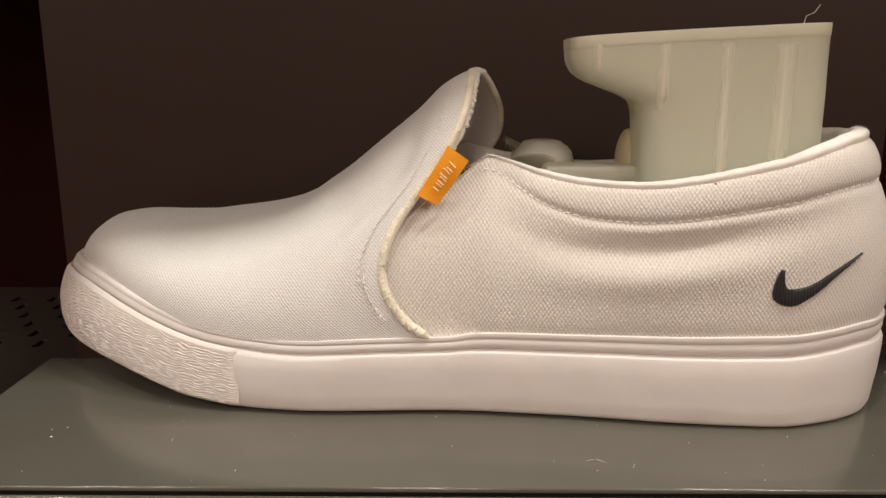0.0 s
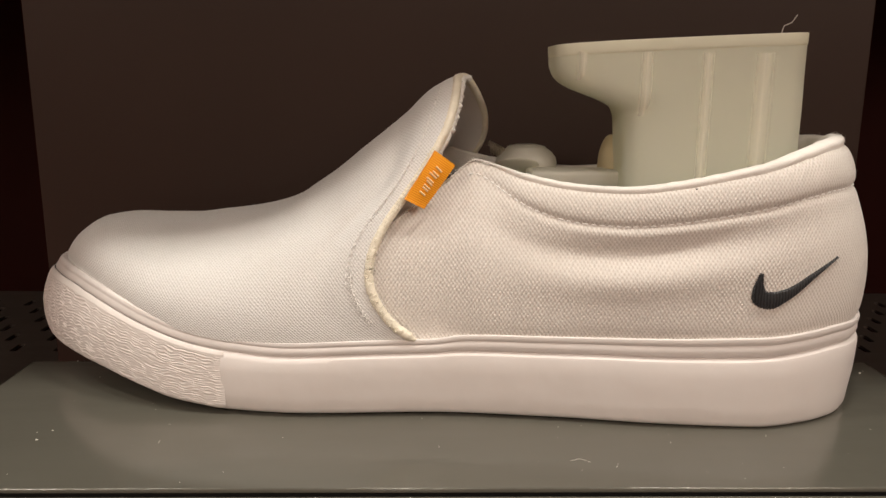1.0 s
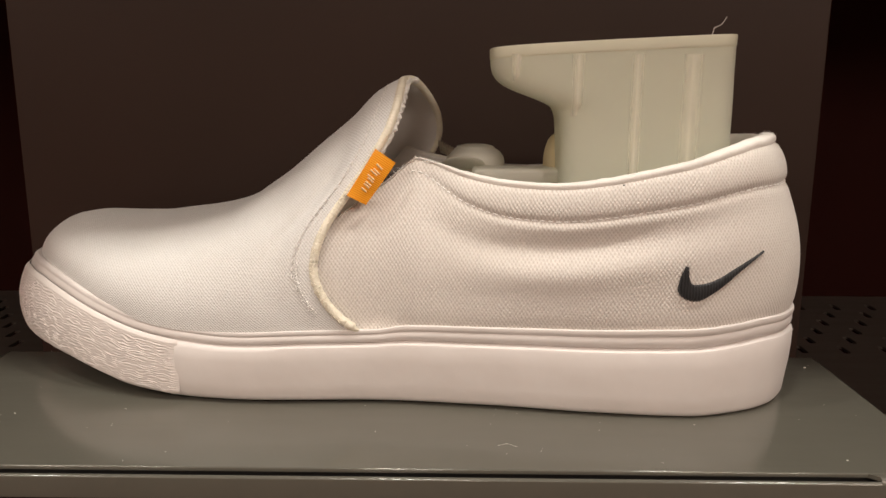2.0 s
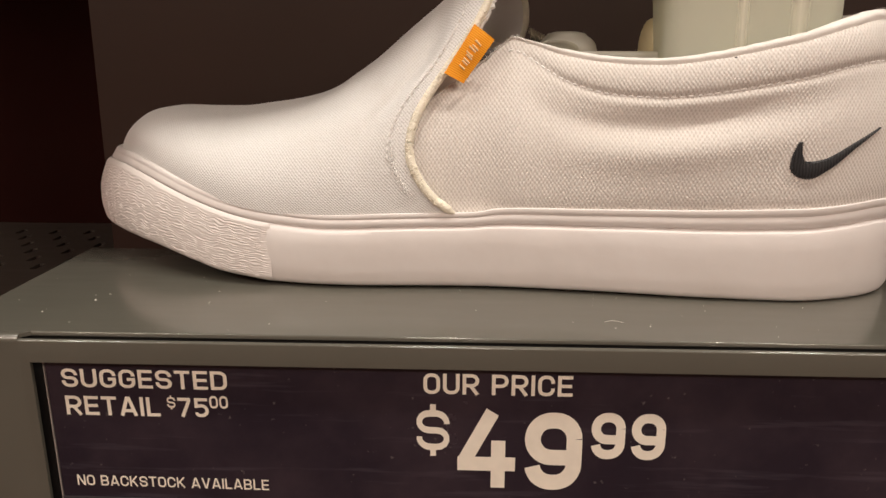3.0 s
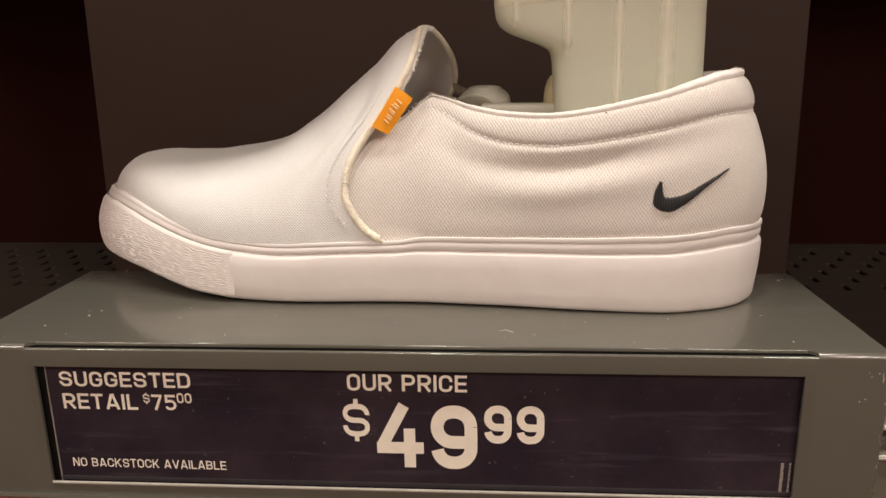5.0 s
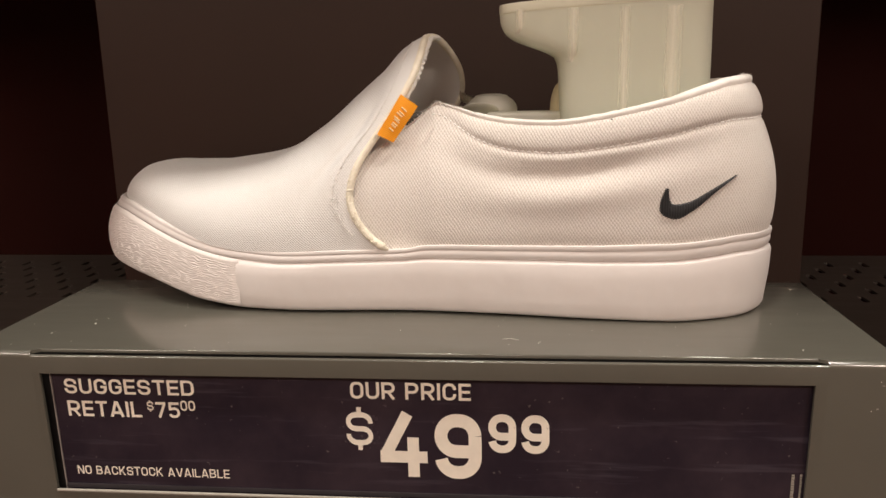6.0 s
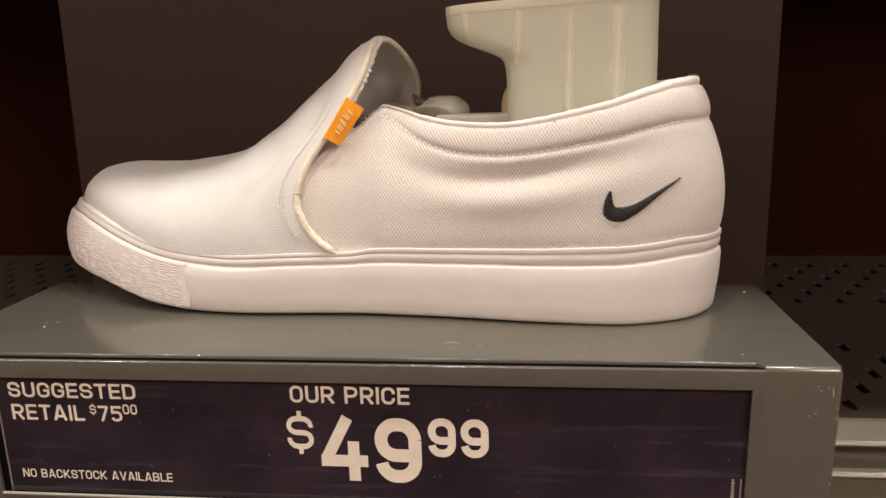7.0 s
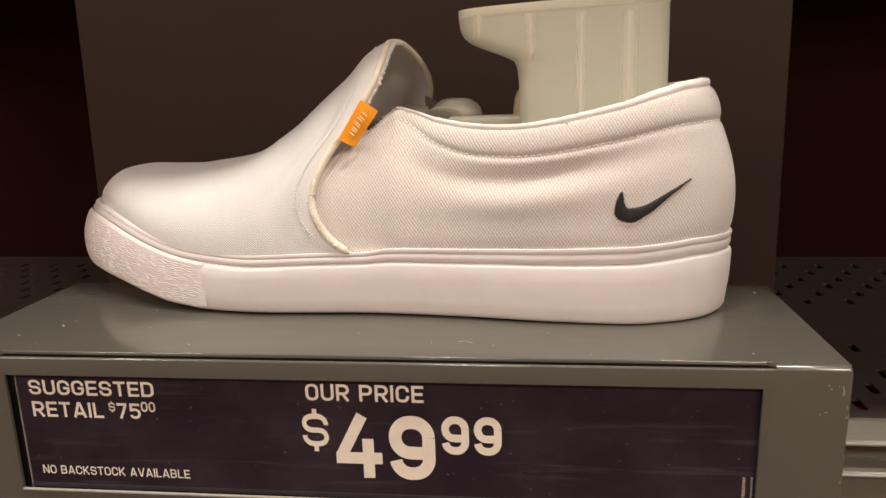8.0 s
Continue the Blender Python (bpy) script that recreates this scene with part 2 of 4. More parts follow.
CARD_EDGE = plain_material("clear_card_edge", (0.30, 0.27, 0.25), 0.3, 0.1)


def plastic_material(name, share, light=(0.91, 0.905, 0.79), clear_part=0.55, soft_edge=False):
    """Frosted plastic: some light scatters back, some glows through, some passes straight."""
    m = Nodes(name)
    cloud = m.noise(35, 4, 0.6)
    drag = m.noise(60, 4, 0.6, (1, 1, 0.15))
    col = m.mix(cloud, tuple(c * 0.93 for c in light), light)
    r = 0.6 if soft_edge else m.ramp(drag, ((0.3, (0.30, 0.30, 0.30)), (0.7, (0.42, 0.42, 0.42))))
    mat = m.done(col, r, m.bump(m.noise(500, 3), 0.05, 0.0003), IOR=1.45)
    glow, clear = m.add("ShaderNodeBsdfTranslucent"), m.add("ShaderNodeBsdfTransparent")
    m.link(col, glow.inputs["Color"])
    m.link(col, clear.inputs["Color"])
    through_mix, both = m.add("ShaderNodeMixShader"), m.add("ShaderNodeMixShader")
    through_mix.inputs[0].default_value, both.inputs[0].default_value = clear_part, share
    m.link(glow.outputs[0], through_mix.inputs[1])
    m.link(clear.outputs[0], through_mix.inputs[2])
    m.link(m.shader.outputs[0], both.inputs[1])
    m.link(through_mix.outputs[0], both.inputs[2])
    last = both
    if soft_edge:
        # a rib that melts into the wall on both sides
        sep = m.add("ShaderNodeSeparateXYZ")
        m.link(m.add("ShaderNodeTexCoord").outputs["UV"], sep.inputs[0])
        e = m.maths("ABSOLUTE", sep.outputs[0])
        none, fade = m.add("ShaderNodeBsdfTransparent"), m.add("ShaderNodeMixShader")
        m.link(m.ramp(e, ((0.0, (0.95, 0.95, 0.95)), (0.35, (0.60, 0.60, 0.60)), (1.0, (0, 0, 0)))), fade.inputs[0])
        m.link(none.outputs[0], fade.inputs[1])
        m.link(both.outputs[0], fade.inputs[2])
        last = fade
    m.link(last.outputs[0], m.tree.nodes["Material Output"].inputs["Surface"])
    return mat


PLASTIC = plastic_material("frosted_plastic", 0.62, (0.96, 0.965, 0.87), 0.42)
DENSE_PLASTIC = plastic_material("thick_frosted_plastic", 0.48, (0.96, 0.945, 0.83), 0.25)
RIB_PLASTIC = plastic_material("rib_plastic", 0.45, (0.97, 0.945, 0.85), 0.15, True)
YELLOW_PLASTIC = plastic_material("yellowed_plastic", 0.5, (0.90, 0.80, 0.55), 0.3)
CLEAR_PLASTIC = plastic_material("thin_frosted_plastic", 0.55, (0.96, 0.955, 0.88), 0.40)
GREY_PLASTIC = plain_material("grey_plastic", (0.10, 0.092, 0.088), 0.4, 0.15)
BRASS_WIRE = plain_material("dull_wire", (0.42, 0.38, 0.30), 0.4, 0.2, 200, 900, 0.1, Metallic=0.8)
RED_CARD = plain_material("red_cardboard", (0.42, 0.012, 0.010), 0.45, 0.08)
WALL_PAINT = plain_material("warm_wall", (0.25, 0.150, 0.115), 0.8, 0.1, 3, 60, 0.05)
FLOOR_TILE = plain_material("dark_floor", (0.115, 0.070, 0.056), 0.35, 0.12, 4, 80, 0.05)
CEILING_PAINT = plain_material("pale_ceiling", (0.62, 0.56, 0.50), 0.9, 0.05, 3, 60, 0.05)
DUST = plain_material("pale_dust", (0.7, 0.68, 0.62), 0.9, 0.1)


def lamp_material():
    m = Nodes("lit_diffuser")
    m.shader.inputs["Emission Color"].default_value = (1.0, 0.85, 0.70, 1)
    return m.done((0.9, 0.88, 0.84), 0.5, None, Emission_Strength=4.0)


DIFFUSER = lamp_material()

# ---- the large structure ----
SHELF = -0.0660
FLOOR = -1.25


def slab(name, lo, hi, material, label, category):
    bm = bmesh.new()
    box(bm, lo, hi)
    ob = part(name, bm, material, None, smooth=False)
    return tagged(ob, label, category, kind="structure")


slab("floor", (-3, -3, FLOOR - 0.1), (3, 0.456, FLOOR), FLOOR_TILE, "dark brown polished store floor", "floor")
slab("ceiling", (-3, -3, CEIL), (3, 0.456, CEIL + 0.1), CEILING_PAINT, "pale store ceiling over the aisle", "ceiling")
slab("wall_south", (-3, -3.1, FLOOR), (3, -3, CEIL), WALL_PAINT, "warm brown painted store wall", "wall")
slab("wall_west", (-3.1, -3, FLOOR), (-3, 0.456, CEIL), WALL_PAINT, "warm brown painted store wall", "wall")
slab("wall_east", (3, -3, FLOOR), (3.1, 0.456, CEIL), WALL_PAINT, "warm brown painted store wall", "wall")
slab("wall_north", (-3, 0.456, FLOOR), (3, 0.556, CEIL), BACK_PAINT, "black back panel behind the shelf", "wall")

for lamps, half, name, label in ((PANELS, 0.28, "ceiling_light", "square warm white ceiling panel light"), (DOWNLIGHTS, 0.055, "downlight", "small square warm white downlight in the ceiling")):
    for lx, ly, _ in lamps:
        lamp_thing = thing(name, (lx, ly, CEIL), label, "ceiling light", group=name + " row")
        w = half * 0.12
        bm = bmesh.new()
        for s in (-1, 1):
            box(bm, (lx + s * (half + w) - w, ly - half - 2 * w, CEIL - 0.02), (lx + s * (half + w) + w, ly + half + 2 * w, CEIL))
            box(bm, (lx - half, ly + s * (half + w) - w, CEIL - 0.02), (lx + half, ly + s * (half + w) + w, CEIL))
        part("frame", bm, CEILING_PAINT, lamp_thing, smooth=False)
        bm = bmesh.new()
        box(bm, (lx - half, ly - half, CEIL - 0.012), (lx + half, ly + half, CEIL - 0.002))
        part("diffuser", bm, DIFFUSER, lamp_thing, smooth=False)


# ---- perforated shelf ----
def slotted_sheet(bm, x0, x1, y0, y1, z, thick, rows, first):
    """Sheet with staggered long slots that go through it; rows are the slots' middles in y, first is one slot's middle in x."""
    pitch, slot, length = 0.01465, 0.0050, 0.0150
    lead = first - math.floor((first - x0) / (2 * pitch)) * 2 * pitch
    xs = [lead + i * pitch for i in range(int((x1 - lead) / pitch))]
    for sheet_z in (z, z - thick):
        def quad(a, b, c, d):
            if b - a > 1e-6 and d - c > 1e-6:
                bm.faces.new([bm.verts.new(p) for p in ((a, c, sheet_z), (b, c, sheet_z), (b, d, sheet_z), (a, d, sheet_z))])
        edge = x0
        for i, x in enumerate(xs):
            a, b = x - slot / 2, x + slot / 2
            quad(edge, a, y0, y1)
            edge, y = b, y0
            for k, mid in enumerate(rows):
                if k % 2 != i % 2:
                    continue
                s0, s1 = mid - length / 2, mid + length / 2
                quad(a, b, y, s0)
                if sheet_z == z:
                    for p, q in (((a, s0), (b, s0)), ((b, s0), (b, s1)), ((b, s1), (a, s1)), ((a, s1), (a, s0))):
                        bm.faces.new([bm.verts.new(w) for w in ((*p, z), (*q, z), (*q, z - thick), (*p, z - thick))])
                    c = 0.0016
                    for px, sx in ((a, 1), (b, -1)):
                        for py, sy in ((s0, 1), (s1, -1)):
                            bm.faces.new([bm.verts.new(w) for w in ((px, py, z), (px + sx * c, py, z), (px + sx * c * 0.35, py + sy * c * 0.35, z), (px, py + sy * c, z))])
                y = s1
            quad(a, b, y, y1)
        quad(edge, x1, y0, y1)


shelf = thing("shelf", (0, 0.28, SHELF), "black perforated metal store shelf with a grey front rail", "shelf")
bm = bmesh.new()
slotted_sheet(bm, -0.80, 0.80, 0.1080, 0.2350, SHELF, 0.0018, [0.1250 + 0.0215 * k for k in range(5)], 0.2310)
slotted_sheet(bm, -0.80, 0.80, 0.2350, 0.4550, SHELF, 0.0018, [0.3125 + 0.0215 * k for k in range(6)], 0.2655)
bmesh.ops.remove_doubles(bm, verts=bm.verts[:], dist=1e-6)
part("deck", bm, DECK_PAINT, shelf, "black slotted metal deck", smooth=False)
bm = bmesh.new()
Z = SHELF
extrude_profile(bm, [(0.1080, Z), (0.1062, Z - 0.0009), (0.0995, Z - 0.0080), (0.0985, Z - 0.0095), (0.0990, Z - 0.0108), (0.1005, Z - 0.0113), (0.1075, Z - 0.0120), (0.1080, Z - 0.0130)], -0.80, 0.80)
part("front_lip", bm, RAIL_PAINT, shelf, "grey painted lip with a bright edge", smooth=False)
bm = bmesh.new()
extrude_profile(bm, [(0.1060, Z - 0.0215), (0.0985, Z - 0.0240), (0.0975, Z - 0.0255), (0.0980, Z - 0.0268), (0.0995, Z - 0.0275), (0.1000, Z - 0.0700), (0.1120, Z - 0.0700), (0.1120, Z - 0.0135), (0.1090, Z - 0.0135), (0.1090, Z - 0.0215)], -0.80, 0.80)
part("ticket_rail", bm, RAIL_PAINT, shelf, smooth=False)
# the rail's edge highlight is put into the tube's lighter colour
for y, z in ((0.0990, Z - 0.0097), (0.0980, Z - 0.0257)):
    bm = bmesh.new()
    tube(bm, [(-0.80, y, z), (0.80, y, z)], 0.0010, 12)
    part("rolled_edge", bm, GLINT_SCUFF, shelf, "rolled edge with its highlight put into the colour")
# the shelf over this one, out of sight, which shades the panel
upper = thing("shelf", (0, 0.24, 0.40), "dark metal shelf above the display", "shelf")
bm = bmesh.new()
box(bm, (-0.80, 0.018, 0.40), (0.80, 0.455, 0.425))
part("deck", bm, DECK_PAINT, upper, smooth=False)
bm = bmesh.new()
box(bm, (-0.80, 0.003, 0.390), (0.80, 0.0175, 0.435), 0.002)
part("front_lip", bm, RAIL_PAINT, upper, smooth=False)

# ---- the display stand ----
TOP = 0.0012
SX0, SX1, SD = -0.1745, 0.1768, 0.1100
WX0, WX1, WZ0, WZ1 = -0.1432, 0.1470, -0.0585, -0.0078
NX0, NX1 = -0.1462, 0.1510
BOT = -0.0635
LEAN = 0.03
stand = thing("display_stand", (0, 0.06, SHELF), "grey painted metal shoe display stand with price window", "display stand")


def tuck(bm):
    """The stand's front leans back a little towards its foot."""
    for v in bm.verts:
        if v.co.y < 0.012:
            v.co.y += LEAN * max(0.0, -v.co.z)
    return bm


T = 0.0014
PLATE_Y = 0.0036
bm = bmesh.new()
rear = 0.0026
prof = [(PLATE_Y, TOP - T)] + [(PLATE_Y + 0.0006 - 0.0006 * math.cos(q), TOP - 0.0006 + 0.0006 * math.sin(q)) for q in [math.pi / 2 * k / 4 for k in range(5)]]
prof += [(SD - rear + rear * math.sin(q), TOP - rear + rear * math.cos(q)) for q in [math.pi / 2 * k / 8 for k in range(9)]]
prof += [(SD, TOP - 0.006), (SD - T, TOP - 0.006), (SD - T, TOP - rear), (SD - rear, TOP - T)]
extrude_profile(bm, prof, SX0, SX1)
ends = [e for e in bm.edges if all(abs(v.co.x - SX0) < 1e-6 for v in e.verts) or all(abs(v.co.x - SX1) < 1e-6 for v in e.verts)]
bmesh.ops.bevel(bm, geom=ends, offset=0.0005, segments=3, profile=0.5, affect="EDGES")
part("top_plate", bm, STEEL_PAINT, stand, "satin grey sheet metal top")


def bent_sheet(bm, a, b, outer):
    """The front sheet beside the window, bent back over the top, with a rounded outer corner."""
    r = 0.0024
    prof = [(PLATE_Y, TOP)] + [(r - r * math.sin(q), TOP - r + r * math.cos(q)) for q in [math.pi / 2 * k / 8 for k in range(9)]] + [(0.0, BOT)]
    prof += [(T, BOT), (T, TOP - 0.0034), (PLATE_Y, TOP - T)]
    extrude_profile(bm, prof, a, b)
    rim = [e for e in bm.edges if all(abs(v.co.x - outer) < 1e-6 and v.co.y < PLATE_Y + 1e-4 and (v.co.y < T - 1e-5 or v.co.z > TOP - 0.0024) for v in e.verts)]
    bmesh.ops.bevel(bm, geom=rim, offset=0.0011, segments=4, profile=0.5, affect="EDGES")


for a, b, outer in ((SX0, NX0, SX0), (NX1, SX1, SX1)):
    bm = bmesh.new()
    bent_sheet(bm, a, b, outer)
    # the slot's end runs out at a slant
    nx, s = (b, 1) if outer < 0 else (a, -1)
    corner = [(nx, 0.0013), (nx + s * 0.0026, PLATE_Y), (nx, PLATE_Y)]
    lo, hi = [bm.verts.new((*p, TOP - T)) for p in corner], [bm.verts.new((*p, TOP - 0.0001)) for p in corner]
    bm.faces.new(hi)
    bm.faces.new(lo[::-1])
    for k in range(3):
        bm.faces.new((lo[k], lo[(k + 1) % 3], hi[(k + 1) % 3], hi[k]))
    part("front_corner", tuck(bm), STEEL_PAINT, stand, "grey bent sheet beside the price window")

bm = bmesh.new()
lip = [(0.0, WZ1)] + [(0.0010 - 0.0010 * math.cos(q), -0.0010 + 0.0007 * math.sin(q)) for q in [math.pi * k / 10 for k in range(11)]] + [(0.0020, WZ1 + 0.0004), (0.0014, WZ1)]
extrude_profile(bm, lip, NX0, NX1)
part("window_top_lip", tuck(bm), STEEL_PAINT, stand, "folded lip below the card slot")
bm = bmesh.new()
box(bm, (NX0, 0.0, BOT), (NX1, T, WZ0))
box(bm, (NX0, 0.0, WZ0), (WX0, T, WZ1))
box(bm, (WX1, 0.0, WZ0), (NX1, T, WZ1))
part("window_frame", tuck(bm), STEEL_PAINT, stand, "grey frame of the price window", smooth=False)
# lighter colour stands in for the glint on the rounded window edge
bm = bmesh.new()
tube(bm, [(WX0, 0.0002, WZ0 + 0.0001), (WX1, 0.0002, WZ0 + 0.0001)], 0.0007, 10)
part("window_edge", tuck(bm), GLINT_SCUFF, stand, "rolled lower edge of the window, highlight put into its colour")
# scuffs, set densest along the edge to paint its light rim too
bm = bmesh.new()
rnd = random.Random(23)
for k in range(46):
    z = -0.004 - 0.056 * rnd.random() ** 1.6
    x = SX1 - abs(rnd.gauss(0.0004, 0.0004))
    bmesh.ops.create_icosphere(bm, subdivisions=1, radius=1.0, matrix=Matrix.Translation((x, 0.0004 if SX1 - x < 0.0008 else 0.0001, z)) @ Matrix.Diagonal((rnd.uniform(0.00010, 0.00022), 0.00018, rnd.uniform(0.0003, 0.0014), 1)))
for x, z, w, h in ((0.1742, -0.0086, 0.0003, 0.0014), (0.1739, -0.0068, 0.0002, 0.0008), (0.1700, -0.0075, 0.0005, 0.0002), (0.1688, -0.0163, 0.0006, 0.0002)):
    bmesh.ops.create_icosphere(bm, subdivisions=2, radius=1.0, matrix=Matrix.Translation((x, 0.0, z)) @ Matrix.Diagonal((w, 0.00006, h, 1)))
part("scuffs", tuck(bm), GLINT_SCUFF, stand, "pale scuffs and painted edge highlight along the bent corner")
bm = bmesh.new()
extrude_profile(bm, [(0.0, BOT), (-0.0012, BOT + 0.0004), (-0.0016, BOT - 0.0010), (-0.0010, BOT - 0.0020), (0.004, BOT - 0.0022), (0.004, BOT)], SX0 + 0.0005, SX1 - 0.0005)
part("bottom_fold", tuck(bm), STEEL_PAINT, stand, smooth=False)
for s, x in ((-1, SX0), (1, SX1)):
    bm = bmesh.new()
    box(bm, (min(x, x - s * T), 0.0018, BOT), (max(x, x - s * T), SD, TOP - 0.0018), 0.0004)
    part("side_panel", tuck(bm), STEEL_PAINT, stand, smooth=False)
bm = bmesh.new()
box(bm, (SX0 + 0.002, SD - 0.0014, SHELF + 0.012), (SX1 - 0.002, SD - 0.0001, TOP - 0.0062))
part("rear_panel", bm, STEEL_PAINT, stand, smooth=False)
# added sheet, painted as dark as the shaded gap behind the card
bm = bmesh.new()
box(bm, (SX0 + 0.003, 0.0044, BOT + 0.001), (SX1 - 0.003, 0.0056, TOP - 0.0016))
part("slot_shade_sheet", tuck(bm), SLOT_SHADE, stand, "near-black sheet that paints the slot's shade behind the card", smooth=False)
bm = bmesh.new()
box(bm, (-0.150, 0.0100, SHELF + 0.001), (0.152, 0.1860, SHELF + 0.003), 0.0004)
part("base_plate", bm, STEEL_PAINT, stand, "base plate that rests on the shelf", smooth=False)
for x in (-0.13, 0.132):
    bm = bmesh.new()
    box(bm, (x - 0.012, 0.135, SHELF), (x + 0.012, 0.178, SHELF + 0.001))
    part("foot_pad", bm, GREY_PLASTIC, stand, smooth=False)
bm = bmesh.new()
box(bm, (-0.1985, 0.1780, SHELF), (0.2015, 0.1810, 0.310), 0.0005)
part("back_panel", bm, BOARD_PAINT, stand, "dark brown upright back panel", smooth=False)

# ---- the price card ----
CY = 0.0025
card = thing("price_card", (0, CY, -0.03), "black glossy price card with cream lettering in a window", "price card")
bm = bmesh.new()
box(bm, (WX0 + 0.0030, CY, -0.0620), (NX1 - 0.001, CY + 0.0006, TOP - 0.0050), 0.0001)
part("sheet", tuck(bm), CARD, card, smooth=False)
bm = bmesh.new()
box(bm, (WX0 + 0.0026, CY - 0.0004, -0.0620), (WX0 + 0.0029, CY + 0.0006, TOP - 0.0060))
part("clear_edge", tuck(bm), CARD_EDGE, card, "worn clear sleeve edge", smooth=False)
bm = bmesh.new()
box(bm, (WX0 + 0.0030, CY - 0.0005, WZ0 + 0.0004), (NX1 - 0.001, CY - 0.0001, WZ0 + 0.0022))
part("sleeve_fold", tuck(bm), SLEEVE, card, "dull fold of the clear sleeve", smooth=False)


def bend(cx, cy, r, a, b, n=7):
    """Points of a round corner, from a to b degrees."""
    return [(cx + r * math.cos(math.radians(a + (b - a) * k / n)), cy + r * math.sin(math.radians(a + (b - a) * k / n))) for k in range(n + 1)]


def glyph(c, h, w=0.74, r=0.25):
    """Strokes of a squared grotesque letter, cap height 1, half stroke h: its width and a list of middle lines."""
    L, R, B, T, M = h, w - h, h, 1 - h, 0.5
    q = (T - M) / 2
    bowl = bend(R - r, T - r, r, 0, 90) + bend(L + r, T - r, r, 90, 180) + bend(L + r, B + r, r, 180, 270) + bend(R - r, B + r, r, 270, 360)
    ess = [(R, T - r - 0.02)] + bend(R - r, T - r, r, 0, 90) + bend(L + q, T - q, q, 90, 270) + bend(R - q, M - q, q, 90, -90) + bend(L + r, B + r, r, 270, 180) + [(L, B + r + 0.02)]
    stem = [(L, 0), (L, 1)]
    if c in "O0":
        return w, [bowl + bowl[:2]]
    if c == "U":
        return w, [[(L, 1)] + bend(L + r, B + r, r, 180, 270) + bend(R - r, B + r, r, 270, 360) + [(R, 1)]]
    if c in "S$":
        return w, [ess]
    if c == "C":
        return w, [[(R, T - r - 0.05)] + bend(R - r, T - r, r, 0, 90) + bend(L + r, T - r, r, 90, 180) + bend(L + r, B + r, r, 180, 270) + bend(R - r, B + r, r, 270, 360) + [(R, B + r + 0.05)]]
    if c == "G":
        return w, [[(R, T - r - 0.03)] + bend(R - r, T - r, r, 0, 90) + bend(L + r, T - r, r, 90, 180) + bend(L + r, B + r, r, 180, 270) + bend(R - r, B + r, r, 270, 360) + [(R, 0.47), (w * 0.50, 0.47)]]
    if c == "E":
        w, R = 0.66, 0.66
        return w, [stem, [(L, T), (R, T)], [(L, M), (R - 0.04, M)], [(L, B), (R, B)]]
    if c == "L":
        return 0.62, [stem, [(L, B), (0.62, B)]]
    if c == "T":
        return 0.70, [[(0, T), (0.70, T)], [(0.35, 0), (0.35, T)]]
    if c == "I":
        return 2 * h, [stem]
    if c == "D":
        return w, [[(L, B)] + bend(R - r, B + r, r, 270, 360) + bend(R - r, T - r, r, 0, 90) + [(L, T)], stem]
    if c in "PR":
        k = 0.44
        q = (T - k) / 2
        out = [stem, [(L, T)] + bend(R - q, T - q, q, 90, -90) + [(L, k)]]
        return w, out + ([[(w * 0.48, k), (R + 0.01, 0)]] if c == "R" else [])
    if c == "B":
        q, p = (T - M) / 2, (M - B) / 2
        return w, [stem, [(L, T)] + bend(R - q - 0.03, T - q, q, 90, -90) + [(L, M)], [(L, M)] + bend(R - p, M - p, p, 90, -90) + [(L, B)]]
    if c == "A":
        return 0.82, [[(h * 1.05, 0), (0.41 - h * 0.25, 1)], [(0.82 - h * 1.05, 0), (0.41 + h * 0.25, 1)], [(0.18, 0.27), (0.64, 0.27)]]
    if c == "V":
        return 0.80, [[(h * 1.05, 1), (0.40 - h * 0.25, 0)], [(0.80 - h * 1.05, 1), (0.40 + h * 0.25, 0)]]
    if c == "N":
        return 0.76, [stem, [(0.76 - h, 0), (0.76 - h, 1)], [(L * 1.15, 1), (0.76 - h * 1.15, 0)]]
    if c == "K":
        return 0.76, [stem, [(L, 0.36), (0.76 - h * 1.2, 1)], [(L + 0.20, 0.55), (0.76 - h * 1.1, 0)]]
    if c == "7":
        return 0.68, [[(0, T), (0.68 - h * 0.6, T)], [(0.68 - h * 1.1, T), (0.20, 0)]]
    if c == "5":
        q = 0.30 - h / 2
        return 0.70, [[(0.66, T), (L + 0.02, T)], [(L + 0.02, 1), (L + 0.01, 0.48)], [(L, 0.60 - h * 0.4)] + bend(0.70 - h - q, B + q, q, 90, -90) + bend(L + 0.20, B + 0.20, 0.20, 270, 190)]
    if c == "4":
        return 0.78, [[(0.475, 1), (0.115, 0.36)], [(0.02, 0.318), (0.78, 0.318)], [(0.555, 0), (0.555, 0.63)]]
    if c == "9":
        k = 0.425
        q = r = (T - k) / 2
        R = 0.73 - h
        bowl = [(R, k)] + bend(L + q, k + q, q, 270, 180) + bend(L + r, T - r, r, 180, 90) + bend(R - r, T - r, r, 90, 0)
        return 0.73, [bowl, [(R, T - r)] + bend(R - r, B + r, r, 0, -90) + bend(L + r, B + r, r, 270, 188)]
    return 0.30, []


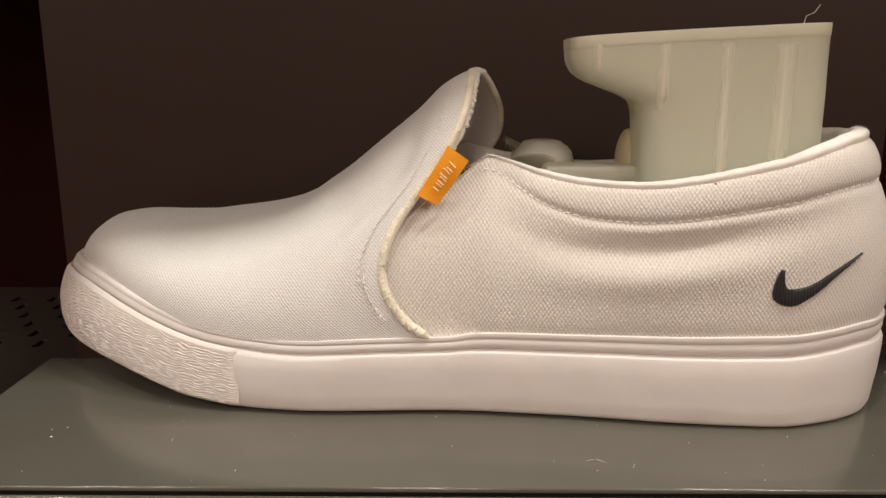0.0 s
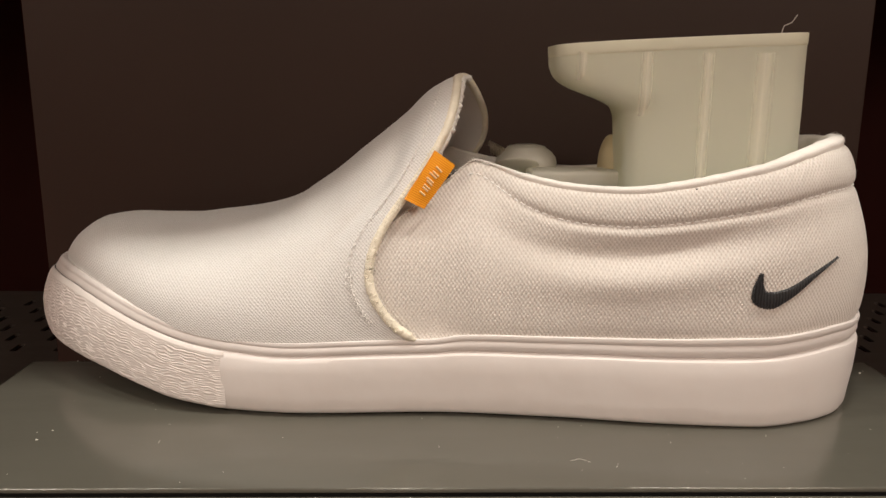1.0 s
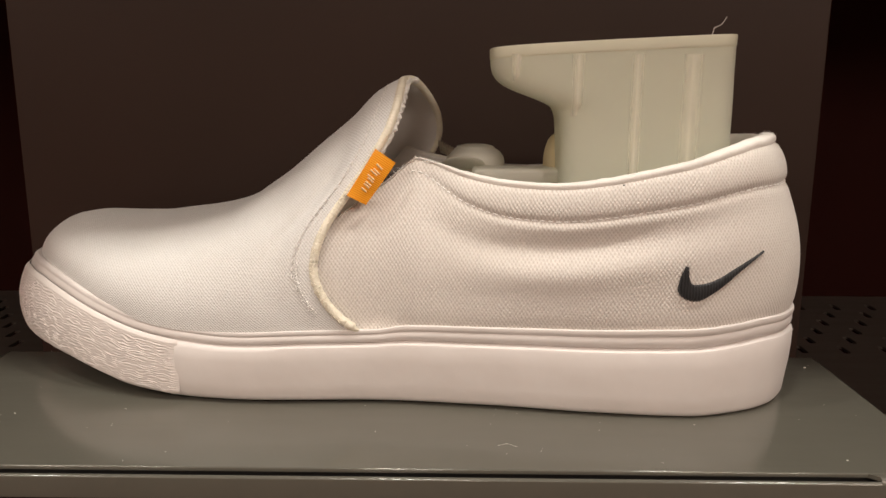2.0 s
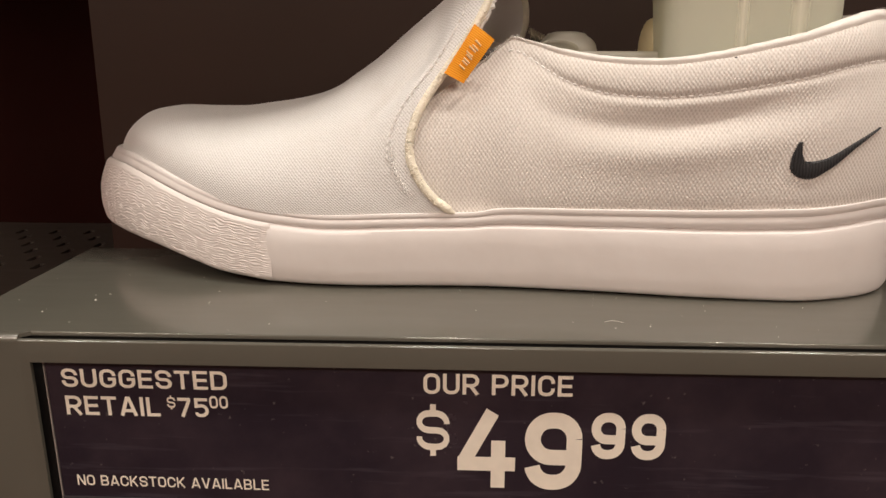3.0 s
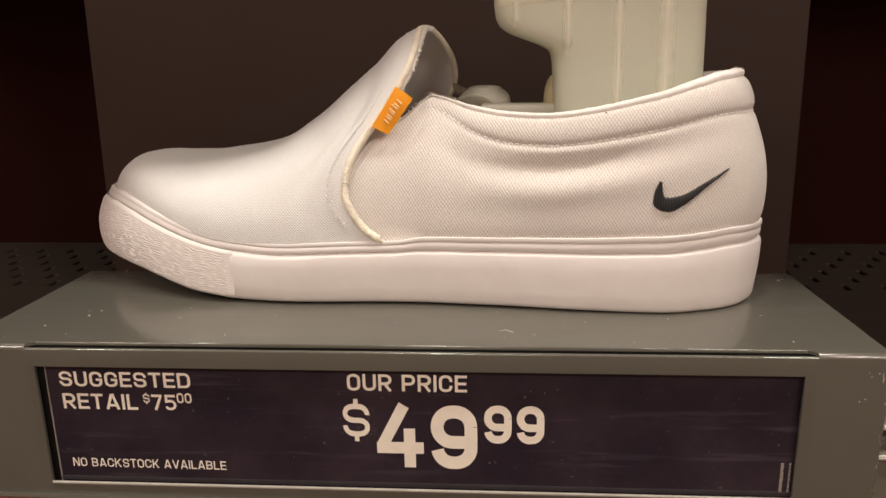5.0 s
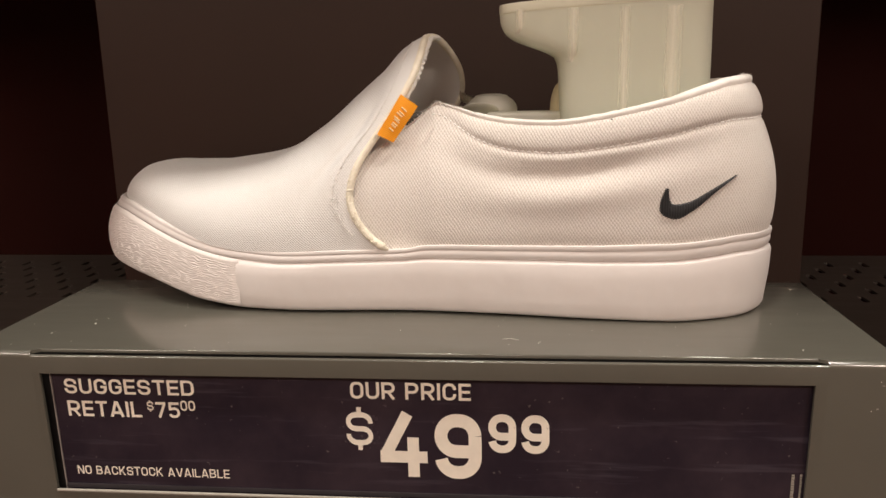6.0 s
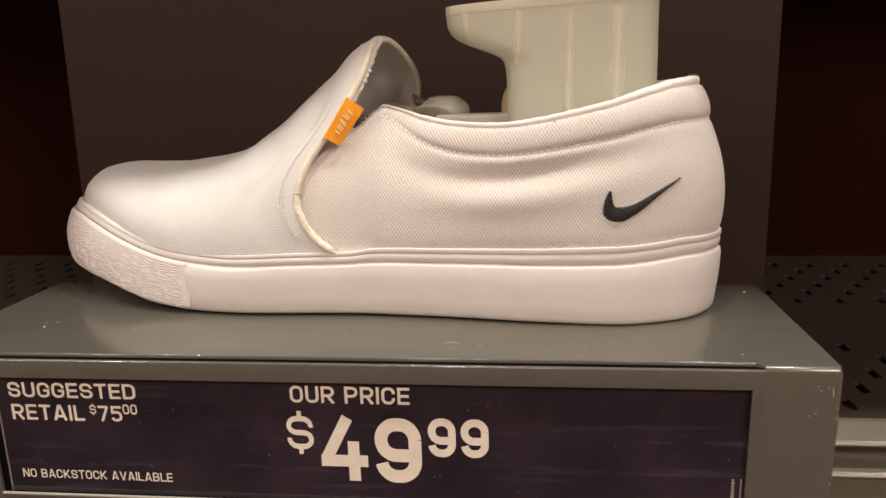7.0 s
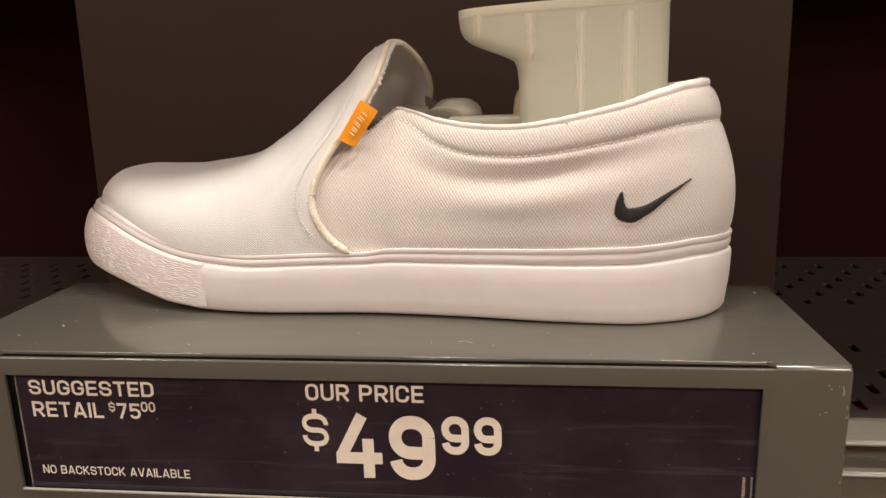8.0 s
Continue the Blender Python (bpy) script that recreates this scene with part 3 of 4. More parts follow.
def ribbon(line, h):
    """Left and right edges of a stroke of half width h, with square ends and mitred corners."""
    pts = [Vector(p) for i, p in enumerate(line) if i == 0 or (Vector(p) - Vector(line[i - 1])).length > 1e-5]
    out = []
    for i, p in enumerate(pts):
        d0 = (p - pts[i - 1]).normalized() if i else (pts[1] - p).normalized()
        d1 = (pts[i + 1] - p).normalized() if i + 1 < len(pts) else d0
        m = (d0 + d1).normalized()
        k = h / max(0.5, m.dot(d1))
        out.append((p + Vector((-m.y, m.x)) * k, p - Vector((-m.y, m.x)) * k))
    return out


def lettering(words, x0, x1, z0, z1, material, weight):
    """Print that fills the given width and height; weight is the stroke as a share of the cap height."""
    h, gap, at, strokes = weight / 2, 0.13, 0.0, []
    for c in words:
        wide, lines = glyph(c, h)
        if c == "$":
            # the sign's bar shows above and below the letter alone
            lines = [[(px, 0.13 + 0.74 * pz) for px, pz in lines[0]], [(wide / 2, 1), (wide / 2, 0.86)], [(wide / 2, 0), (wide / 2, 0.14)]]
        strokes += [[(px + at, pz) for px, pz in line] for line in lines]
        at += wide + gap
    at -= gap
    verts, polys = [], []
    for n, line in enumerate(strokes):
        k, y = len(verts), CY - 0.00012 - 0.000012 * n
        rows = ribbon(line, h)
        for side in rows:
            for p in side:
                z = z0 + p.y * (z1 - z0)
                verts.append((x0 + p.x / at * (x1 - x0), y + LEAN * max(0.0, -z), z))
        polys += [(k + 2 * i, k + 2 * i + 1, k + 2 * i + 3, k + 2 * i + 2) for i in range(len(rows) - 1)]
    me = bpy.data.meshes.new("lettering")
    me.from_pydata(verts, [], polys)
    me.materials.append(material)
    ob = new("lettering", me)
    ob.parent = card
    ob.matrix_parent_inverse = card.matrix_world.inverted()
    ob["label"] = "printed words " + words.replace("$", "dollar ")
    return ob


for words, a, b, c, d, weight in (
    ("SUGGESTED", -0.1353, -0.0826, -0.0170, -0.0107, 0.165),
    ("RETAIL", -0.1351, -0.1047, -0.0266, -0.0200, 0.165),
    ("$", -0.1024, -0.0997, -0.0241, -0.0193, 0.13),
    ("75", -0.0990, -0.0892, -0.0266, -0.0200, 0.165),
    ("00", -0.0888, -0.0829, -0.0235, -0.0192, 0.17),
    ("NO BACKSTOCK AVAILABLE", -0.1349, -0.0715, -0.0521, -0.0483, 0.15),
    ("OUR PRICE", -0.0213, 0.0245, -0.0170, -0.0101, 0.165),
    ("$", -0.0236, -0.0132, -0.0385, -0.0205, 0.125),
    ("4", -0.0112, 0.0075, -0.0494, -0.0228, 0.185),
    ("9", 0.0104, 0.0283, -0.0497, -0.0226, 0.20),
    ("9", 0.0309, 0.0414, -0.0383, -0.0223, 0.20),
    ("9", 0.0433, 0.0538, -0.0383, -0.0224, 0.20),
):
    lettering(words, a, b, c, d, INK, weight)
for x, half in ((0.1432, 0.0006), (0.1460, 0.0004)):
    bm = bmesh.new()
    rnd = random.Random(int(x * 1e4))
    z = -0.0570
    while z < -0.0440:
        h = rnd.uniform(0.0006, 0.0012)
        box(bm, (x - half, CY - 0.0003, z), (x + half * rnd.uniform(0.5, 1), CY - 0.0001, z + h))
        z += h + 0.0003
    part("small_print", tuck(bm), INK_GREY, card, "tiny grey bars of print on edge", smooth=False)

# ---- the shoe ----
LEN_C, LEN_H = -0.0096, 0.1606
near_y = smooth_curve([0, 10, 20, 30, 40, 50, 60, 75, 90, 105, 120, 135, 145, 155, 165, 172, 180],
                      [0.1207, 0.1117, 0.1002, 0.0865, 0.0737, 0.0634, 0.0567, 0.0523, 0.0536, 0.0499, 0.0443, 0.0421, 0.0459, 0.0525, 0.0625, 0.0700, 0.0785])
far_y = smooth_curve([0, 10, 20, 30, 40, 50, 60, 75, 90, 105, 120, 135, 145, 155, 165, 172, 180],
                     [0.1207, 0.1290, 0.1368, 0.1436, 0.1494, 0.1533, 0.1566, 0.1591, 0.1557, 0.1430, 0.1280, 0.1173, 0.1116, 0.1047, 0.0955, 0.0873, 0.0785])
fox_top = smooth_curve([-0.1701, -0.1602, -0.1501, -0.1380, -0.1238, -0.1117, -0.1017, -0.0905, -0.0804, -0.0611, -0.0407, -0.0015, 0.1006, 0.1210, 0.1313, 0.1516],
                       [0.0449, 0.0459, 0.0459, 0.0440, 0.0400, 0.0363, 0.0335, 0.0311, 0.0297, 0.0286, 0.0290, 0.0299, 0.0316, 0.0331, 0.0340, 0.0330])
sole_low = smooth_curve([-0.1708, -0.1507, -0.1345, -0.1233, -0.1122, -0.1021, -0.0909, -0.0800, -0.0700, -0.0550, 0.0500, 0.0900, 0.1150, 0.1600],
                        [0.0114, 0.0123, 0.0114, 0.0096, 0.0071, 0.0047, 0.0034, 0.0022, 0.0020, TOP + 0.0007, TOP + 0.0006, TOP + 0.0002, TOP, TOP])


def toe_lean(a, h):
    """How far the toe's wall leans in; h from 0 at the ground to 1 at its top."""
    c = math.cos(math.radians(a))
    if c < 0.0:
        return 0.0016 * max(0.0, 1 - h) ** 1.3 * c**4
    return (0.0068 * max(0.0, (h - 0.45) / 0.55) ** 1.6 + 0.0030 * max(0.0, (0.35 - h) / 0.35) ** 2) * c**2.5


def plan(a, inset=0.0):
    """A place on the sole's outline; a in degrees, 0 at the toe, 90 by the near side, 180 at the heel. Inset goes inwards."""
    def raw(q):
        q = q % 360
        x = LEN_C - LEN_H * math.cos(math.radians(q))
        return (x, near_y(q)) if q <= 180 else (x, far_y(360 - q))
    x, y = raw(a)
    if inset:
        (x0, y0), (x1, y1) = raw(a - 0.6), raw(a + 0.6)
        t = Vector((x1 - x0, y1 - y0)).normalized()
        # the outline runs from the toe along the near side: inwards lies to its left
        return x - t.y * inset, y + t.x * inset
    return x, y


def angle_of(x):
    return math.degrees(math.acos(max(-1, min(1, -(x - LEN_C) / LEN_H))))


ANGLES = [360 * k / 300 for k in range(300)]
shoe = thing("slip_on_shoe", (0, 0.088, TOP), "white canvas slip-on sneaker with white rubber sole on a grey stand", "shoe")


def arc_lengths(step_points):
    total, out = 0.0, [0.0]
    for p, q in zip(step_points, step_points[1:]):
        total += (Vector(q) - Vector(p)).length
        out.append(total)
    return out


# the moulded sole wall: (outwards, part of the way, offset in z) going down
WALL = [(-0.0050, "t", -0.0015), (-0.0016, "t", 0.0002), (-0.0009, "t", 0.0004), (-0.0003, "t", 0.0001), (-0.0001, "t", -0.0006), (-0.0002, "t", -0.0012), (-0.0005, "t", -0.0016), (-0.0002, "t", -0.0020),
        (0.0001, "t", -0.0028), (0.0000, "t", -0.0037), (-0.0004, "t", -0.0043), (-0.0011, "t", -0.0047), (-0.0011, "t", -0.0050), (-0.0003, "t", -0.0054), (0.0006, "t", -0.0059), (0.0010, "t", -0.0070),
        (0.0011, 0.25, 0), (0.0010, 0.5, 0), (0.0006, 0.75, 0), (0.0003, "b", 0.0026), (-0.0003, "b", 0.0012), (-0.0013, "b", 0.0004), (-0.0030, "b", 0.0001), (-0.0080, "b", 0.0)]


# behind the front seam the top strip rises and grows wider
strip_rise = smooth_curve([-0.02, -0.005, 0.003, 0.05, 0.10, 0.15], [0.0, 0.0, 0.0009, 0.0013, 0.0021, 0.0021])
RISE = [1.0, 1.0, 1.0, 1.0, 0.9, 0.75, 0.6, 0.5, 0.25]


def wall_point(a, k):
    out, at, dz = WALL[k]
    x0, _ = plan(a)
    if 5 <= k <= 14:
        # the grooves run shallow round the toe
        out = -0.0001 + (out + 0.0001) * (0.45 + 0.55 * min(1.0, max(0.0, (x0 + 0.10) / 0.06)))
    zt, zb = fox_top(x0), sole_low(x0)
    top = zt - 0.0070
    z = zt + dz if at == "t" else zb + dz if at == "b" else top + (zb + 0.003 - top) * at
    if at == "t" and k > 0:
        # the strips end with a soft step behind the front seam
        z += 0.0006 * (1 / (1 + math.exp(-(x0 + 0.004) / 0.0015)) - 0.5) * (1 if a < 180 else 0) + 0.00008 * math.sin(x0 * 140)
    if k < len(RISE):
        z += RISE[k] * strip_rise(x0)
        out += (0.4 if k else 0.0) * RISE[k] * strip_rise(x0)
    x, y = plan(a, -out + toe_lean(a, (z - zb) / (zt - zb)))
    return (x, y, z)


bm = bmesh.new()
grid(bm, lambda a, k: wall_point(a, k), ANGLES, range(len(WALL)), wrap=True)
sole = part("sole", bm, RUBBER, shoe, "white rubber sole with two fine grooves")

bm = bmesh.new()
ring = [bm.verts.new((*plan(a, 0.0075), sole_low(plan(a)[0]) + 0.0003)) for a in ANGLES]
bm.faces.new(ring)
part("outsole", bm, OUTSOLE, sole, smooth=False)


# the wrinkled toe bumper, a sheet of its own over the sole wall
def bumper_point(a, v):
    x0, _ = plan(a)
    zt, zb = fox_top(x0), sole_low(x0)
    drop = 0.0044 + 0.0006 * min(1, max(0, (x0 + 0.157) / 0.08))
    hi, lo = zt - drop, zb - 0.0003
    z = hi + (lo - hi) * v
    edge = min(1, min(v, 1 - v) / 0.05)
    end = min(1, max(0, (BUMP_END - abs(((a + 180) % 360) - 180)) / 1.2))
    out = 0.0012 * edge**0.5 * (0.35 + 0.65 * end) + 0.0003
    if v > 0.86:
        out -= 0.0036 * ((v - 0.86) / 0.14) ** 2
    s = math.copysign(float(np.interp(abs(a), BUMP_A, BUMP_S)), a)
    flip = 1 if a >= 0 else -1
    zz = 0.026 * v + 0.0006 * flip * noise.noise(Vector((s * 60, 2.2, 0)))
    way = zz * 950 + 1.0 * noise.noise(Vector((s * 230, 3.1, zz * 190))) + 0.5 * noise.noise(Vector((s * 430, 8.3, zz * 440)))
    crest = math.sin(2 * math.pi * way) * (0.45 + 1.3 * noise.noise(Vector((s * 400, 1.7, zz * 800))))
    out += 0.00019 * min(1, max(0, (v - 0.04) / 0.06)) * edge * end * max(-0.9, min(0.8, crest))
    x, y = plan(a, -out + toe_lean(a, (z - zb) / (zt - zb)))
    return (x, y, z)


BUMP_END = 63.8
BUMP_A = [0.5 * k for k in range(140)]
BUMP_S = arc_lengths([(*plan(a), 0) for a in BUMP_A])
bm = bmesh.new()
bump_angles = [-BUMP_END + 2 * BUMP_END * k / 700 for k in range(701)]
grid(bm, bumper_point, bump_angles, [k / 200 for k in range(201)])
part("toe_bumper", bm, BUMPER, sole, "wrinkled white rubber toe bumper")

# ---- the vamp ----
ridge_z = smooth_curve([-0.1618, -0.1603, -0.1579, -0.1514, -0.1430, -0.1309, -0.1188, -0.1077, -0.0938, -0.0813, -0.0690, -0.0600, -0.0545, -0.0458, -0.0340, -0.0223, -0.0131, -0.0070, 0.0011, 0.0153],
                       [0.0432, 0.0455, 0.0495, 0.0565, 0.0612, 0.0627, 0.0624, 0.0624, 0.0640, 0.0659, 0.0689, 0.0726, 0.0764, 0.0826, 0.0923, 0.1018, 0.1102, 0.1146, 0.1184, 0.1199])
ridge_y = smooth_curve([-0.1644, -0.1026, -0.0519, -0.0214, -0.0010, 0.0194],
                       [0.1210, 0.1200, 0.1070, 0.0955, 0.0910, 0.0905])
edge_near = smooth_curve([0.0239, 0.0276, 0.0302, 0.0334, 0.0386, 0.0459, 0.0522, 0.0584, 0.0686, 0.0747, 0.0788, 0.0858, 0.0928, 0.1008, 0.1087, 0.1136, 0.1203],
                         [-0.0098, -0.0114, -0.0165, -0.0206, -0.0250, -0.0291, -0.0303, -0.0294, -0.0249, -0.0208, -0.0177, -0.0125, -0.0081, -0.0034, -0.0009, 0.0002, 0.0011])
edge_far = smooth_curve([0.0213, 0.0389, 0.0544, 0.0752, 0.0857, 0.0909, 0.0962, 0.1025, 0.1088, 0.1173, 0.1203],
                        [-0.0048, -0.0160, -0.0170, -0.0007, 0.0094, 0.0124, 0.0139, 0.0136, 0.0113, 0.0057, 0.0011])


def vamp_point(x, th, out=0.0):
    """A place on the vamp: th from 0 (near sole) over pi/2 (ridge) to pi (far sole)."""
    a = angle_of(x if x > -0.08 else -0.08 + (x + 0.08) * 1.1102)
    tuck = 0.0008 + 0.0022 * min(1.0, max(0.0, (-x - 0.095) / 0.05))
    yn, yf, yr = near_y(a) + tuck, far_y(a) - tuck, ridge_y(x)
    yn, yf = min(yn, yr - 0.0002), max(yf, yr + 0.0002)
    c, s = math.cos(th), math.sin(th)
    half = (yr - yn) if c > 0 else (yf - yr)
    toe = min(1.0, max(0.0, (-x - 0.02) / 0.05))
    p = 1.0 - 0.16 * toe
    zt = fox_top(x) - 0.0012
    y = yr - half * math.copysign(abs(c) ** (1.0 - 0.10 * toe), c)
    z = zt + (ridge_z(x) - zt) * abs(s) ** p
    if out:
        y -= out * c
        z += out * s
    # soft creases ahead of the opening
    crease = math.exp(-((x + 0.058) / 0.010) ** 2) * math.exp(-((th - 1.15) / 0.35) ** 2) * 0.0010 - math.exp(-((x + 0.045) / 0.008) ** 2) * math.exp(-((th - 0.95) / 0.3) ** 2) * 0.0008
    return Vector((x, y - crease * c, z + crease * s))


def vamp_end(th):
    x = -0.01
    for _ in range(30):
        z = vamp_point(x, th).z
        x = 0.5 * x + 0.5 * (edge_near(z) if th <= math.pi / 2 else edge_far(z))
    return x


TH = [math.pi * k / 90 for k in range(91)]
ENDS = [vamp_end(t) for t in TH]
# even out the run of the edge round the ridge
for _ in range(3):
    ENDS = [ENDS[0]] + [(ENDS[k - 1] + 2 * ENDS[k] + ENDS[k + 1]) / 4 for k in range(1, 90)] + [ENDS[90]]
STEPS = [(k / 110) ** 1.25 for k in range(111)]
X_TIP = -0.1611


def vamp_grid(out):
    def f(i, k):
        back = (ENDS[k] - X_TIP) * (1 - STEPS[i])
        side = math.exp(-((TH[k] - 0.85) / 0.42) ** 2)
        hem = (0.0009 + 0.0007 * side) / (1 + math.exp((back - 0.0135) / 0.0016)) - (0.0005 + 0.0012 * side) * math.exp(-((back - 0.0185) / 0.0045) ** 2)
        return vamp_point(X_TIP + (ENDS[k] - X_TIP) * STEPS[i], TH[k], out + hem * min(1.0, math.sin(TH[k]) * 1.6))
    return f


VAMP_ARC = [arc_lengths([vamp_point(X_TIP + (ENDS[k] - X_TIP) * STEPS[i], TH[k]) for k in range(91)]) for i in range(111)]


def vamp_uv(i, k):
    x = X_TIP + (ENDS[k] - X_TIP) * STEPS[i]
    return (x, VAMP_ARC[i][k] + fox_top(x))


bm = bmesh.new()
grid(bm, vamp_grid(0.0), range(111), range(91), uv=vamp_uv)
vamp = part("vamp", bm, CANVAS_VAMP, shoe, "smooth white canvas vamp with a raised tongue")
bm = bmesh.new()
grid(bm, vamp_grid(-0.0022), range(55, 111), range(91), uv=vamp_uv)
part("vamp_lining", bm, LINING, vamp, "soft white lining")

edge_path = [vamp_point(ENDS[k], TH[k], 0.0001) + Vector((0.0004, 0, 0)) for k in range(91)]


def resample(path, n):
    lens = arc_lengths(path)
    out = []
    for q in range(n):
        s = lens[-1] * q / (n - 1)
        i = min(int(np.searchsorted(lens, s, side="right")) - 1, len(path) - 2)
        t = (s - lens[i]) / max(1e-9, lens[i + 1] - lens[i])
        out.append(Vector(path[i]).lerp(Vector(path[i + 1]), t))
    return out


fine_edge = resample(edge_path, 960)


def piping_radius(t):
    low = max(0.0, 1 - t / 0.26)
    r = 0.00165 + 0.00004 * math.sin(t * 1100)
    r += low**0.5 * (0.00009 * noise.noise(Vector((t * 420, 2, 0))) + 0.00006 * noise.noise(Vector((t * 90, 8, 0))))
    return r * min(1.0, 0.35 + t / 0.015)


bm = bmesh.new()
tube(bm, [p + 0.0004 * max(0, 1 - i / 240) * Vector((noise.noise(Vector((i * 0.13, 0, 0))), noise.noise(Vector((i * 0.12, 5, 0))), 0)) for i, p in enumerate(fine_edge)][6:], piping_radius, 12)
rnd = random.Random(3)
for _ in range(420):
    i = rnd.randrange(30, 330)
    p = fine_edge[i] + Vector((rnd.uniform(-0.0012, 0.0012), -0.0008 + rnd.uniform(-0.0008, 0.0002), 0))
    d = Vector((rnd.uniform(-1, 1), rnd.uniform(-0.5, 0.1), rnd.uniform(-0.8, 0.8))).normalized() * rnd.uniform(0.0005, 0.0011)
    tube(bm, [p, p + d * 0.5 + Vector((0, -0.0003, 0)), p + d], 0.00011, 4)
part("piping", bm, PIPING, vamp, "cream piping worn and wrinkled near the sole")
bm = bmesh.new()
tube(bm, [p + Vector((0.0019, 0.0014, -0.0002)) + 0.0003 * Vector((math.sin(i * 2.1), 0, math.cos(i * 1.7))) for i, p in enumerate(fine_edge[300:474:3])], lambda t: 0.0011 + 0.0002 * math.sin(t * 420), 7)
part("binding", bm, BINDING, vamp, "ragged white zigzag binding")


def stitches(bm, path, length, gap, radius):
    """Single stitches as short rounded bars along a path."""
    lens = arc_lengths(path)
    pos = 0.0
    fine = resample(path, 600)
    total = lens[-1]
    while pos + length < total:
        i, j = int(pos / total * 599), int((pos + length) / total * 599)
        a, b = fine[i], fine[max(j, i + 1)]
        mid = (a + b) / 2
        tube(bm, [a, a.lerp(b, 0.25), mid, a.lerp(b, 0.75), b], lambda t: radius * (0.45 + 0.55 * math.sin(math.pi * min(max(t, 0.05), 0.95))), 6)
        pos += length + gap


def vamp_seam(back, first, last):
    """A line on the vamp that follows its edge, some way back from it."""
    lift = lambda th: (0.0010 + 0.0007 * math.exp(-((th - 0.85) / 0.42) ** 2)) * min(1.0, math.sin(th) * 1.6) + 0.00042
    return [vamp_point(ENDS[k] - back * (1.0 if k < 30 else 1 - 0.45 * (k - 30) / 15), TH[k], lift(TH[k])) for k in range(first, last)]


bm = bmesh.new()
stitches(bm, vamp_seam(0.0076, 9, 44), 0.0015, 0.0013, 0.00036)
part("stitching", bm, THREAD, vamp, "row of white stitches")
bm = bmesh.new()
stitches(bm, vamp_seam(0.0058, 3, 12), 0.0011, 0.0005, 0.00034)
rnd = random.Random(9)
for p in resample(vamp_seam(0.0060, 3, 13), 70):
    d = Vector((rnd.uniform(-1, 1), rnd.uniform(-0.7, 0.1), rnd.uniform(-0.8, 0.8))).normalized() * rnd.uniform(0.0005, 0.0011)
    p = p + Vector((rnd.uniform(-0.0008, 0.0008), -0.0001, rnd.uniform(-0.0005, 0.0005)))
    tube(bm, [p, p + d * 0.5 + Vector((0, -0.0003, 0)), p + d], 0.00009, 4)
part("stitching", bm, THREAD, vamp, "short row of frayed white stitches")

# ---- the quarter: heel and sides ----
collar_z = smooth_curve([-0.0424, -0.0321, -0.0219, -0.0116, -0.0030, 0.0030, 0.0050, 0.0115, 0.0233, 0.0366, 0.0457, 0.0558, 0.0649, 0.0740, 0.0829, 0.0919, 0.1018, 0.1109, 0.1200, 0.1302, 0.1464],
                        [0.0560, 0.0642, 0.0716, 0.0792, 0.0860, 0.0916, 0.0930, 0.0911, 0.0873, 0.0851, 0.0844, 0.0843, 0.0851, 0.0864, 0.0881, 0.0900, 0.0922, 0.0945, 0.0967, 0.0987, 0.0998])
lean = smooth_curve([-0.04, -0.01, 0.009, 0.025, 0.045, 0.07, 0.10, 0.125, 0.140, 0.154], [0.014, 0.017, 0.0185, 0.0135, 0.0085, 0.0055, 0.0050, 0.0075, 0.0095, 0.0105])
pad = smooth_curve([-0.04, 0.002, 0.012, 0.028, 0.154], [0.0, 0.0, 0.0006, 0.0012, 0.0015])
seam_depth = smooth_curve([0.0, 0.008, 0.016, 0.026, 0.040, 0.07, 0.11, 0.14, 0.154], [0.0035, 0.0042, 0.0064, 0.0088, 0.0104, 0.0110, 0.0120, 0.0136, 0.0140])
ROWS_UP = [k / 70 for k in range(71)]


